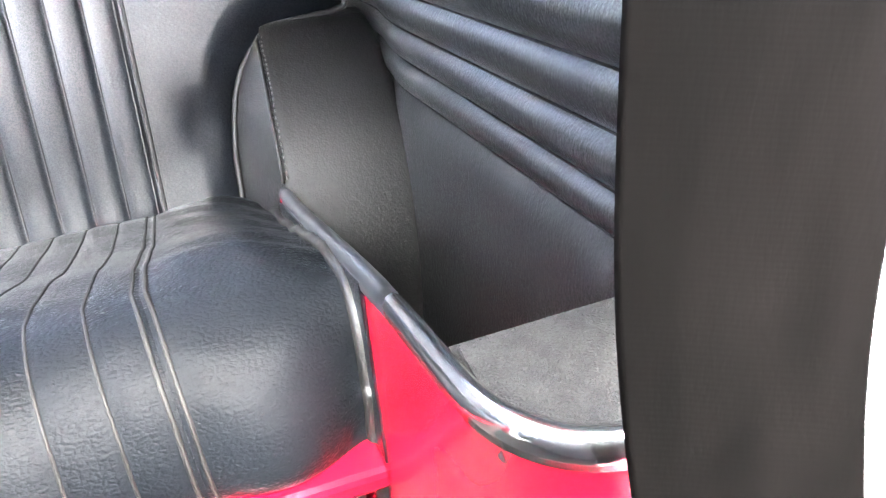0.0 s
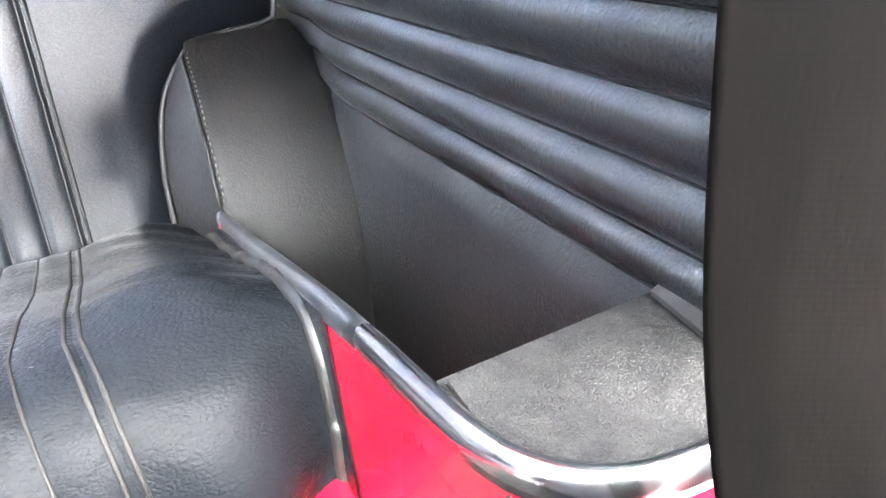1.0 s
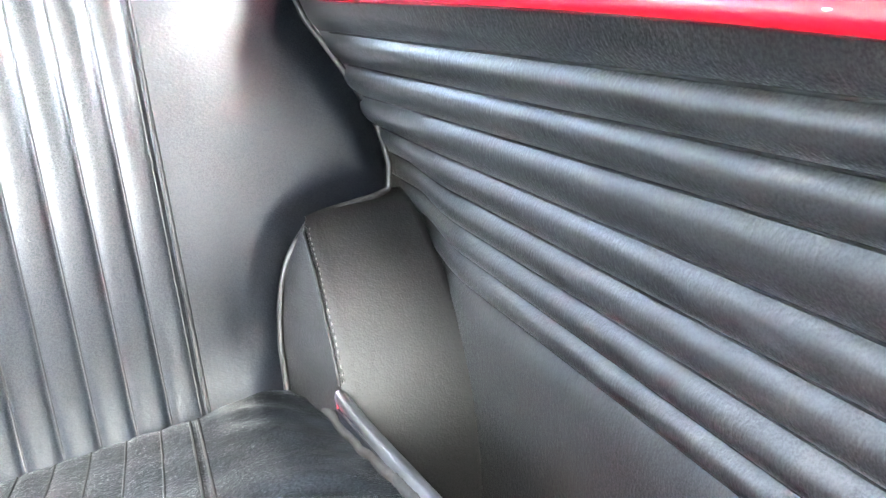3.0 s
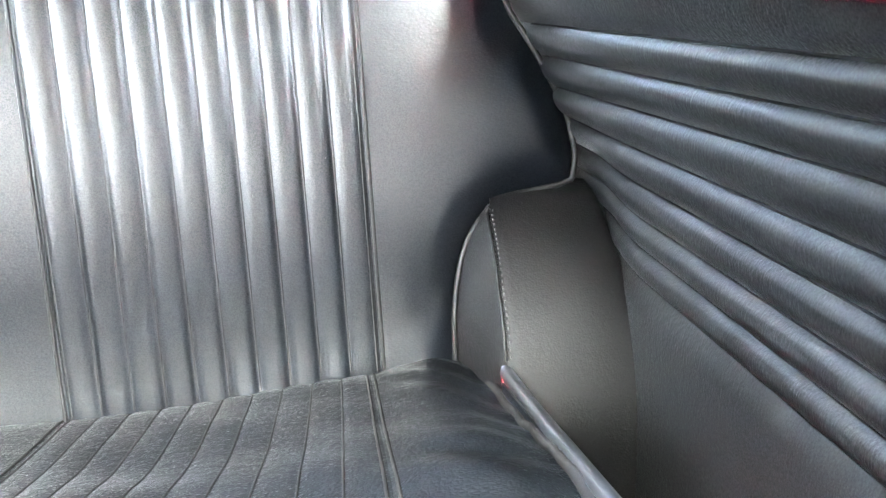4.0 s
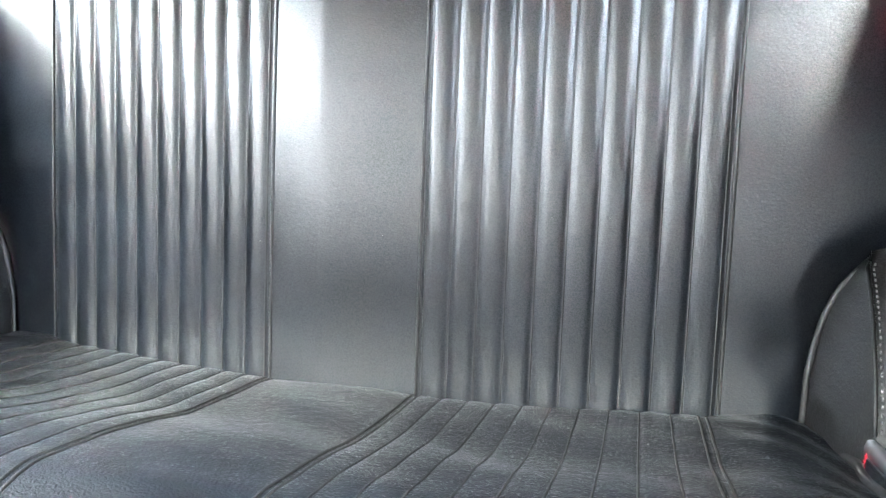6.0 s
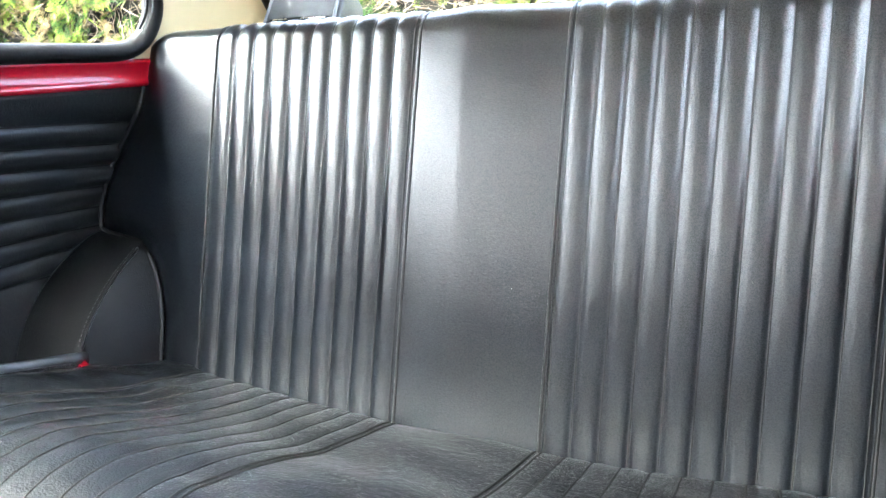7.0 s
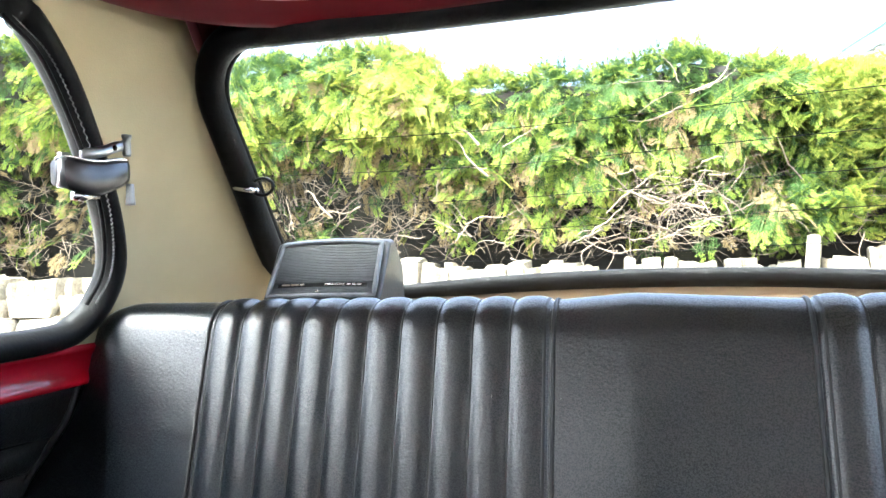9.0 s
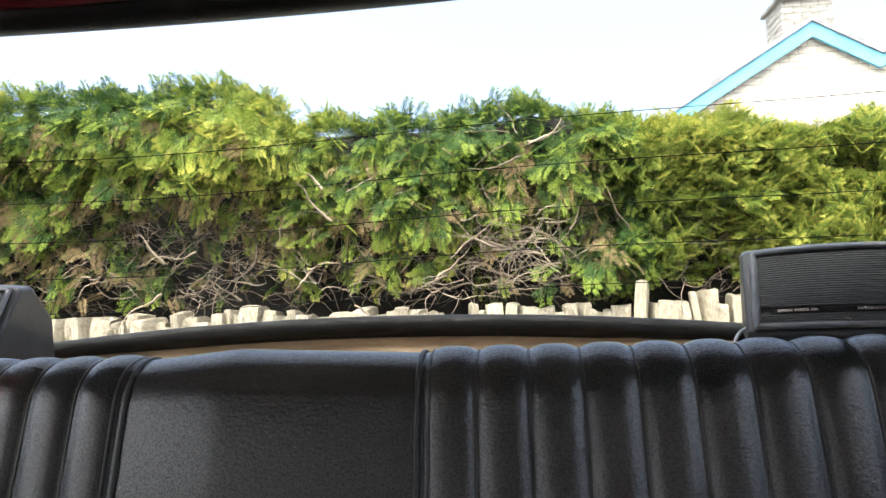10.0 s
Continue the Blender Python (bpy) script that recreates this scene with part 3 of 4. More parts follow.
def companion_bin(sx):
    thing = group("companion_bin", (sx * 0.56, -0.35, 0.20), "red painted steel side pocket with a chrome-trimmed rim", "car storage")
    flip = np.array([sx, 1, 1])
    rim = smooth_path(RIM, 70)
    wall = []
    for p in rim:
        wall.append([p * flip + (0, 0, dz) for dz in (-0.004, -0.014, -0.06, -0.12, -0.2, -0.3)])
    for row, p in zip(wall, rim):
        for i, q in enumerate(row):
            q[0] += sx * 0.012 * ease((i - 0) / 2) * ease((-p[1] - 0.45) / 0.1)
            if i == 5:
                q[2] = 0.2
    shell = rings("wall", wall, red_paint, thing, "glossy red painted wall", flip=sx > 0)
    mod = shell.modifiers.new("thick", "SOLIDIFY")
    mod.thickness, mod.offset = 0.003, -1
    # the rolled chrome strip: a U over the wall's edge
    strip = []
    for i, p in enumerate(rim):
        t = rim[min(i + 1, 69)] - rim[max(i - 1, 0)]
        t[2] = 0
        t /= np.linalg.norm(t)
        side = np.array([-t[1], t[0], 0])
        sec = ((-0.0065, -0.013), (-0.0078, -0.004), (-0.0055, 0.003), (0.0, 0.0055), (0.0055, 0.003), (0.0078, -0.004), (0.0065, -0.013), (0.0045, -0.013), (0.0, 0.001), (-0.0045, -0.013))
        grow = 1.06 if i < 22 else 1.0
        strip.append([(p + side * a * 0.66 * grow + (0, 0, b * 0.8 * grow)) * flip for a, b in sec])
    k = 19
    rings("chrome_strip", strip[k + 3:], chrome, thing, "bright chrome edge strip", closed=True, caps=True, flip=sx > 0)
    rings("dull_strip", strip[:k + 5], dull_chrome, thing, "dulled metal edge strip", closed=True, caps=True, flip=sx > 0)
    box("pocket_floor", (min(sx * 0.515, sx * 0.66), -0.60, 0.31), (max(sx * 0.515, sx * 0.66), 0.02, 0.325), carpet, thing)
    shelf = [(sx * 0.520, -0.492, 0.650), (sx * 0.646, -0.484, 0.649), (sx * 0.646, -0.545, 0.651), (sx * 0.62, -0.572, 0.651), (sx * 0.53, -0.566, 0.650), (sx * 0.518, -0.545, 0.650)]
    loft("carpet_shelf", shelf, (0, 0, -0.012), carpet, thing, "worn black carpet shelf")
    loft("shelf_riser", [(sx * 0.520, -0.494, 0.640), (sx * 0.648, -0.486, 0.640), (sx * 0.648, -0.486, 0.32), (sx * 0.520, -0.494, 0.32)], (0, -0.01, 0), carpet, thing)
    flap = [(sx * 0.630, -0.490, 0.6525), (sx * 0.647, -0.488, 0.660), (sx * 0.646, -0.536, 0.662), (sx * 0.624, -0.544, 0.6525)]
    loft("vinyl_flap", flap, (0, 0, 0.0025), piping_vinyl, thing, "loose black vinyl flap")
    loft("vinyl_edge", [(sx * 0.522, -0.497, 0.6515), (sx * 0.545, -0.496, 0.6515), (sx * 0.552, -0.53, 0.6515), (sx * 0.565, -0.566, 0.6515), (sx * 0.53, -0.563, 0.6515), (sx * 0.519, -0.545, 0.6515)], (0, 0, 0.0022), carpet, thing)
    # Black plate on the red wall paints the shadow beside the cushion.
    loft("gap_shade_plate", [(sx * 0.5125, -0.106, 0.534), (sx * 0.5125, -0.378, 0.614), (sx * 0.5125, -0.416, 0.51), (sx * 0.5125, -0.424, 0.45), (sx * 0.5125, -0.135, 0.45)], (sx * 0.002, 0, 0), vinyl, thing, "black plate for the shade between cushion and wall")
    tip = [(sx * 0.5135, -0.103, 0.526), (sx * 0.5185, -0.102, 0.528), (sx * 0.5195, -0.090, 0.537), (sx * 0.517, -0.089, 0.537)]
    loft("wall_tip", tip, (0, 0, -0.03), red_paint, thing)
    return thing


def window_rail(sx):
    """The red sill rail under the quarter window, with its rolled lower edge."""
    thing = group("window_rail", (sx * 0.51, -0.2, 0.886), "glossy red painted steel rail under the quarter window", "window rail", "structure")
    sec = [(0.615, 0.880), (0.565, 0.881), (0.551, 0.882), (0.546, 0.884), (0.545, 0.888), (0.548, 0.892), (0.551, 0.895), (0.551, 0.911), (0.547, 0.915), (0.546, 0.919), (0.550, 0.922), (0.559, 0.923), (0.615, 0.924)]
    grid = [[(sx * x, y, z - (0.016 if sx > 0 else 0.0) * ease((y + 0.5) / 0.6) * (z < 0.90)) for x, z in sec] for y in np.linspace(0.12 if sx > 0 else 0.165, -0.56, 24)]
    rings("rail", grid, red_paint, thing, flip=sx > 0)
    if sx > 0:
        for y, z, ln in ((-0.4915, 0.8885, 0.0019), (-0.5075, 0.8868, 0.0015)):
            c = np.array((0.5452, y, z))
            rim = [c + (0.0004, ln * math.cos(a), 0.0006 * math.sin(a)) for a in np.linspace(0, 2 * math.pi, 9)[:-1]]
            link("paint_chip", rim + [c - (0.0003, 0, 0)], [(i, (i + 1) % 8, 8) for i in range(8)], lead_grey, thing, "bare pale chip in the red paint")
    return thing


def q_plane(z):
    return 0.547 - 0.22 * (z - 0.934)


QUARTER = [(-0.55, 0.941), (-0.35, 0.939), (-0.1, 0.938), (0.02, 0.938), (0.055, 0.948), (0.075, 0.972), (0.080, 1.005), (0.060, 1.055), (0.018, 1.122), (-0.018, 1.164), (-0.05, 1.186), (-0.10, 1.195), (-0.3, 1.197), (-0.53, 1.197), (-0.555, 1.17), (-0.565, 1.07), (-0.565, 0.97)]


QUARTER = [(-0.427 + (y + 0.427) * 1.095, 1.001 + (z - 1.001) * 1.095) for y, z in QUARTER]


def quarter_window(sx, number):
    thing = group("window_%d" % number, (sx * 0.5, -0.2, 0.94), "hinged rear quarter window with a black rubber frame", "window", "structure")
    pts = smooth_path(QUARTER + QUARTER[:1], 120)[:-1]
    tube("window_frame", [(sx * (q_plane(z) - 0.002), y, z) for y, z in pts], 0.0155, rubber, thing, "black rubber surround", sides=10, loop=True, squash=0.8)
    inner = [(sx * (q_plane(z) - 0.012), y, z) for y, z in smooth_path([(0.098, 0.962), (0.111, 0.989), (0.108, 1.022), (0.090, 1.066), (0.046, 1.129), (0.010, 1.170), (-0.025, 1.190)], 130)]
    tube("bright_bead", [(x - sx * 0.003, y - 0.006, z) for x, y, z in inner], 0.0022, rubber, thing, sides=6)
    verts, faces = [], []
    for k in range(0, 129):
        a = np.array(inner[k]) + (-sx * 0.006, 0.0008 if k % 2 else 0.0032, 0)
        b = np.array(inner[k + 1]) + (-sx * 0.006, 0.0032 if k % 2 else 0.0008, 0)
        base = len(verts)
        for p in (a, b):
            verts += [p + (0, -0.0006, 0.0006), p + (-sx * 0.0008, 0, 0), p + (0, 0.0006, -0.0006)]
        faces += [(base + i, base + (i + 1) % 3, base + 3 + (i + 1) % 3, base + 3 + i) for i in range(3)]
    link("thread_edge", verts, faces, thread, thing, "zigzag grey thread on the rubber")
    c = np.mean(pts, 0)
    pane = [(sx * (q_plane(z) + 0.012), y, z) for y, z in pts]
    pane_ob = loft("pane", pane, (sx * 0.004, 0, 0), glass, thing, "clear glass")
    pane_ob.visible_shadow = False
    return thing


def b_post(sx):
    thing = group("door_post", (sx * 0.64, -0.58, 0.2), "red painted steel door post", "door post", "structure")
    rows = []
    for z in np.linspace(0.20, 1.22, 40):
        x = panel_x(min(max(z, 0.31), 0.885)) if z < 0.9 else q_plane(z) + 0.02
        if z >= 0.885:
            x = min(x, 0.565)
        rows.append([(sx * (x + 0.03), -0.540, z), (sx * (x - 0.006), -0.545, z), (sx * (x - 0.012), -0.549, z), (sx * (x - 0.011), -0.560, z), (sx * (x + 0.004), -0.566, z), (sx * (x + 0.03), -0.552, z)])
    rings("post", rows, red_paint, thing, closed=True, caps=True, flip=sx > 0)
    return thing


def c_pillar(sx):
    thing = group("pillar_trim", (sx * 0.47, 0.2, 0.93), "cream headlining cloth over the rear roof pillar", "pillar trim", "structure")
    q = ((0.912, 0.09), (0.942, 0.130), (0.981, 0.141), (1.010, 0.142), (1.065, 0.118), (1.137, 0.070), (1.182, 0.032), (1.205, 0.0), (1.24, -0.06), (1.30, -0.14))
    rows = []
    for z in np.linspace(0.90, 1.30, 34):
        y0 = interp(z, q) - 0.012
        y1 = 0.296 + 0.66 * (1.077 - z) + 0.012
        x0, x1 = q_plane(z) + 0.008, 0.488
        row = []
        for i in range(16):
            u = i / 15
            x = x0 + (x1 - x0) * u + 0.020 * math.sin(math.pi * u) * (1 - 0.3 * u)
            row.append((sx * x, y0 + (y1 - y0) * u, z))
        rows.append(row)
    ob = rings("cloth", rows, headlining, thing, flip=sx < 0)
    mod = ob.modifiers.new("thick", "SOLIDIFY")
    mod.thickness, mod.offset = 0.006, -1
    return thing


for number, side in enumerate((1, -1)):
    side_panel(side)
    wheel_arch_cover(side)
    companion_bin(side)
    window_rail(side)
    quarter_window(side, number + 2)
    b_post(side)
    c_pillar(side)

# ---- rear window, shelf and roof ----
def win_y(x, z):
    return 0.296 + 0.66 * (1.077 - z) + 0.03 * (1 - (x / 0.47) ** 2)


def rounded(hx, z0, z1, r, n=10):
    out = []
    for cx, cz, a0 in ((hx - r, z1 - r, 0), (-hx + r, z1 - r, 90), (-hx + r, z0 + r, 180), (hx - r, z0 + r, 270)):
        for k in range(n + 1):
            a = math.radians(a0 + 90 * k / n)
            out.append((cx + r * math.cos(a), cz + r * math.sin(a)))
    dense = []
    for a, b in zip(out, out[1:] + out[:1]):
        steps = max(1, int(math.dist(a, b) / 0.03))
        dense += [(a[0] + (b[0] - a[0]) * i / steps, a[1] + (b[1] - a[1]) * i / steps) for i in range(steps)]
    return dense


rear_window = group("window_1", (0, 0.3, 0.96), "curved rear screen in a black rubber seal", "window", "structure")


def sill_drop(x):
    return 0.14 * x * x


ring = [(x, z - sill_drop(x) * ease((1.09 - z) / 0.1)) for x, z in rounded(0.477, 0.966, 1.234, 0.068)]
tube("window_frame", [(x, win_y(x, z) - 0.004, z) for x, z in ring], [0.0165 - 0.0055 * ease((1.0 - z) / 0.03) for x, z in ring], rubber, rear_window, "black rubber seal", sides=12, loop=True)
tube("inner_lip", [(x * 0.972, win_y(x, z) + 0.004, 1.090 + (z - 1.090) * 0.955) for x, z in ring], 0.004, rubber, rear_window, sides=6, loop=True)
wide = [(x * 1.16, 1.10 + (z - 1.10) * 1.55) for x, z in ring]
header = [[(x, win_y(x, z) + 0.014, z) for x, z in ring], [(x, win_y(max(-0.47, min(0.47, x)), z) + 0.014, z) for x, z in wide]]
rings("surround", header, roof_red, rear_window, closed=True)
gx, gz = np.linspace(-0.47, 0.47, 25), np.linspace(0.915, 1.275, 13)
pane_ob = rings("pane", [[(x, win_y(x, z) + 0.010, z) for x in gx] for z in gz], glass, rear_window, "clear heated glass")
mod = pane_ob.modifiers.new("thick", "SOLIDIFY")
mod.thickness = 0.004
pane_ob.visible_shadow = False
for z in (0.995, 1.030, 1.065, 1.100, 1.135):
    tube("heater_wire", [(x, win_y(x, z) + 0.006, z + 0.012 * x + 0.003 * math.sin(x * 9)) for x in np.linspace(-0.45, 0.45, 24)], 0.00042, rubber, rear_window, "fine dark heater line", sides=4)

shelf = group("parcel_shelf", (0, 0.27, 0.93), "tan board parcel shelf behind the backrest", "parcel shelf", "structure")
rows = []
for x in np.linspace(-0.485, 0.485, 31):
    yw = win_y(x, 0.955) - 0.010
    d = sill_drop(x)
    rows.append([(x, 0.17, 0.925), (x, 0.22, 0.926), (x, yw - 0.035, 0.930 - 0.3 * d), (x, yw - 0.012, 0.936 - 0.6 * d), (x, yw - 0.004, 0.948 - d), (x, yw, 0.960 - d)])
ob = rings("board", rows, tan_board, shelf, flip=True)
mod = ob.modifiers.new("thick", "SOLIDIFY")
mod.thickness, mod.offset = 0.006, -1

ceiling = group("ceiling", (0, -0.6, 1.21), "dark red painted roof underside with a rounded lip", "ceiling", "structure")
corner = rounded(0.485, -0.93, 0.205, 0.17, 12)


def roof_rows(levels):
    return [[(x * k, -0.50 + (y + 0.50) * (k if y < 0 else 1 + (k - 1) * 0.6), z) for x, y in corner] for k, z in levels]


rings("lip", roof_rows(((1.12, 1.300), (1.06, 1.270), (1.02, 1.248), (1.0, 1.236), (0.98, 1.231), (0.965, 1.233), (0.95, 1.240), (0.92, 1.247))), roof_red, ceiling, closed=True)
rings("lining", roof_rows(((0.922, 1.2472), (0.75, 1.266), (0.5, 1.278), (0.2, 1.284), (0.02, 1.285))), roof_cloth, ceiling, closed=True)
box("roof_skin", (-0.62, -1.00, 1.30), (0.62, 0.21, 1.315), red_paint, ceiling)

# ---- the rest of the body shell, plain, with added light screens ----
tagged(box("floor", (-0.68, -1.95, 0.17), (0.68, 0.3, 0.20), carpet), "black carpeted car floor", "floor", kind="structure")
tagged(box("wall_rear", (-0.66, 0.205, 0.2), (0.66, 0.225, 0.925), dark_metal), "dark steel bulkhead behind the backrest", "wall", kind="structure")
# Added screen out of view, holds back low light where front seats would.
tagged(box("front_light_screen", (-0.64, -1.02, 0.2), (0.64, -0.98, 1.10), dark_metal), "unseen dark screen added behind the viewer to block front light", "wall", kind="structure")
for sx in (1, -1):
    a, b = sorted((sx * 0.70, sx * 0.665))
    tagged(box("wall_quarter", (a, -0.52, 0.2), (b, 0.42, 0.92), red_paint), "red painted quarter body panel", "wall", kind="structure")
tagged(box("wall_door", (-0.70, -1.60, 0.22), (-0.66, -0.615, 0.93), vinyl_side), "closed door with black trim", "wall", kind="structure")
tagged(box("sill", (0.60, -1.60, 0.17), (0.70, -0.61, 0.27), red_paint), "red painted door sill", "sill", kind="structure")

# Unseen door, set nearly shut here to keep out daylight from the right.
door = group("door_1", (0.66, -1.52, 0.25), "unseen red car door, set nearly shut to limit side light", "door", "structure")
dm = Matrix.Translation((0.68, -1.52, 0)) @ Euler((0, 0, radians(-6))).to_matrix().to_4x4()
box("door_skin", (-0.02, 0.0, 0.25), (0.05, 0.90, 0.93), red_paint, door, m=dm, bevel=0.02)
box("door_trim", (-0.034, 0.03, 0.28), (-0.021, 0.88, 0.90), vinyl_side, door, m=dm, bevel=0.005)
for sx in (1, -1):
    loft("wall_pillar" if sx > 0 else "wall_pillar_b", [(sx * 0.60, -1.86, 0.88), (sx * 0.66, -1.86, 0.88), (sx * 0.56, -1.00, 1.30), (sx * 0.50, -1.00, 1.30)], (0, 0.05, 0), red_paint)["kind"] = "structure"
# ---- seat belt hanging by the open door ----
belt = group("seat_belt", (0.53, -0.63, 0.2), "black woven seat belt webbing hanging by the door post", "seat belt")
line = smooth_path([(0.535, -0.572, 1.19), (0.526, -0.590, 0.98), (0.5208, -0.620, 0.785), (0.524, -0.650, 0.69), (0.545, -0.668, 0.55), (0.60, -0.66, 0.27)], 80)
across = np.array([0.88, -0.47, 0.02])
across /= np.linalg.norm(across)
sec = [(-0.0235, 0.0), (-0.0220, -0.0011), (-0.012, -0.0007), (0.0, -0.0010), (0.011, -0.0007), (0.0205, -0.0011), (0.0215, 0.0), (0.020, 0.0009), (0.0, 0.0009), (-0.022, 0.0009)]
nrm = np.array([0.47, 0.88, 0.0])
def belt_width(a, z):
    """The strap turns edge on towards its lower end, more so along its outer edge."""
    low = ease((0.83 - z) / 0.15)
    return a * (1.12 - 0.33 * low) if a > 0 else a * (1.0 + 0.06 * low)


rings("webbing", [[p + across * belt_width(a, p[2]) + nrm * b for a, b in sec] for p in line], webbing, belt, closed=True, caps=True)
box("anchor", (0.515, -0.60, 1.18), (0.56, -0.565, 1.205), plastic, belt)

# ---- speakers on the parcel shelf ----
def speaker(m):
    thing = group("shelf_speaker", (0, 0, 0), "black plastic wedge speaker pod on the parcel shelf", "speaker", "", "speakers on the parcel shelf")
    w = 0.0565
    prof = [(0.0, 0.012), (0.046, 0.074), (0.062, 0.076), (0.095, 0.045), (0.100, 0.004), (0.004, 0.0)]
    out = []
    for x in (-w, -w + 0.004, -w * 0.6, -w * 0.3, 0.0, w * 0.3, w * 0.6, w - 0.004, w):
        k = 0.955 if abs(x) == w else 1.0
        bow = 0.0035 * (1 - (x / w) ** 2)
        out.append([(x, 0.05 + (y - 0.05) * k, 0.04 + (z - 0.04) * k + bow * z / 0.076) for y, z in prof])
    ob = rings("housing", out, plastic, thing, closed=True, caps=True, smooth=False)
    mod = ob.modifiers.new("round", "BEVEL")
    mod.width, mod.segments = 0.004, 3
    f0, f1 = np.array((0.0, 0.014)), np.array((0.044, 0.073))
    d = (f1 - f0) / np.linalg.norm(f1 - f0)
    n = np.array((-d[1], d[0]))
    L = np.linalg.norm(f1 - f0)

    def face(x, s, out_by):
        arch = -0.0015 * (x / w) ** 2
        y, z = f0 + d * s * (1 + 0.05 * (1 - (x / w) ** 2)) + n * (out_by + arch + 0.0015)
        return (x, y, z)

    def bar(name, x0, x1, s0, s1, h, mat, label="", nx=8):
        rows = []
        for x in np.linspace(x0, x1, nx):
            rows.append([face(x, s0, 0), face(x, s0, h), face(x, s1, h), face(x, s1, 0)])
        return rings(name, rows, mat, thing, label, closed=True, caps=True, smooth=False)

    rim = [(-0.051, 0.003), (0.051, 0.003), (0.049, L - 0.003), (-0.049, L - 0.003)]
    loop = []
    for (xa, sa), (xb, sb) in zip(rim, rim[1:] + rim[:1]):
        for u in np.linspace(0, 1, 12)[:-1]:
            loop.append(face(xa + (xb - xa) * u, sa + (sb - sa) * u, 0.001))
    tube("rim", loop, 0.0024, rim_highlight, thing, "raised black frame, its edge highlight coloured lighter", sides=6, loop=True)
    for i in range(23):
        s = 0.020 + i * 0.00205
        bar("grille_rib", -0.0485, 0.0485, s, s + 0.0013, 0.0012, grille_mat)
    for i in range(4):
        s = 0.0055 + i * 0.00205
        bar("grille_rib", -0.049, 0.049, s, s + 0.0013, 0.0012, grille_mat)
    bar("slot", -0.043, 0.043, 0.0140, 0.0180, 0.0010, rubber)
    for x0, x1 in ((-0.039, -0.031), (-0.030, -0.022), (-0.021, -0.017), (0.003, 0.022), (0.024, 0.028), (0.029, 0.033), (0.034, 0.038)):
        bar("silver_bar", x0, x1, 0.0148, 0.0171, 0.0018, silver, "bright silver lettering bar", nx=2)
    bar("badge", -0.004, -0.001, 0.0065, 0.0085, 0.0022, silver)
    thing.matrix_basis = m
    return thing


sp = speaker(pose(-0.357, 0.2335, 0.942, 0, 0, 5) @ Matrix.Diagonal((1.18, 1, 1, 1)))
copy_thing(sp, pose(0.387, 0.2335, 0.946, 0, 0, -14) @ Matrix.Diagonal((1.04, 1, 1, 1)))
for side, x0, z0 in ((-1, -0.300, 0.943), (1, 0.322, 0.950)):
    wire = group("speaker_lead", (x0, 0.25, z0), "pale grey speaker lead looped on the shelf", "cable", "", "speaker leads")
    s = -side
    tube("lead", smooth_path([(x0 - s * 0.012, 0.292, z0 + 0.012), (x0 + s * 0.005, 0.265, z0 + 0.007), (x0 + s * 0.013, 0.246, z0 - 0.003), (x0 + s * 0.004, 0.233, z0 - 0.010), (x0 - s * 0.012, 0.226, z0 - 0.012)], 24), 0.0013, lead_grey, wire, sides=7)

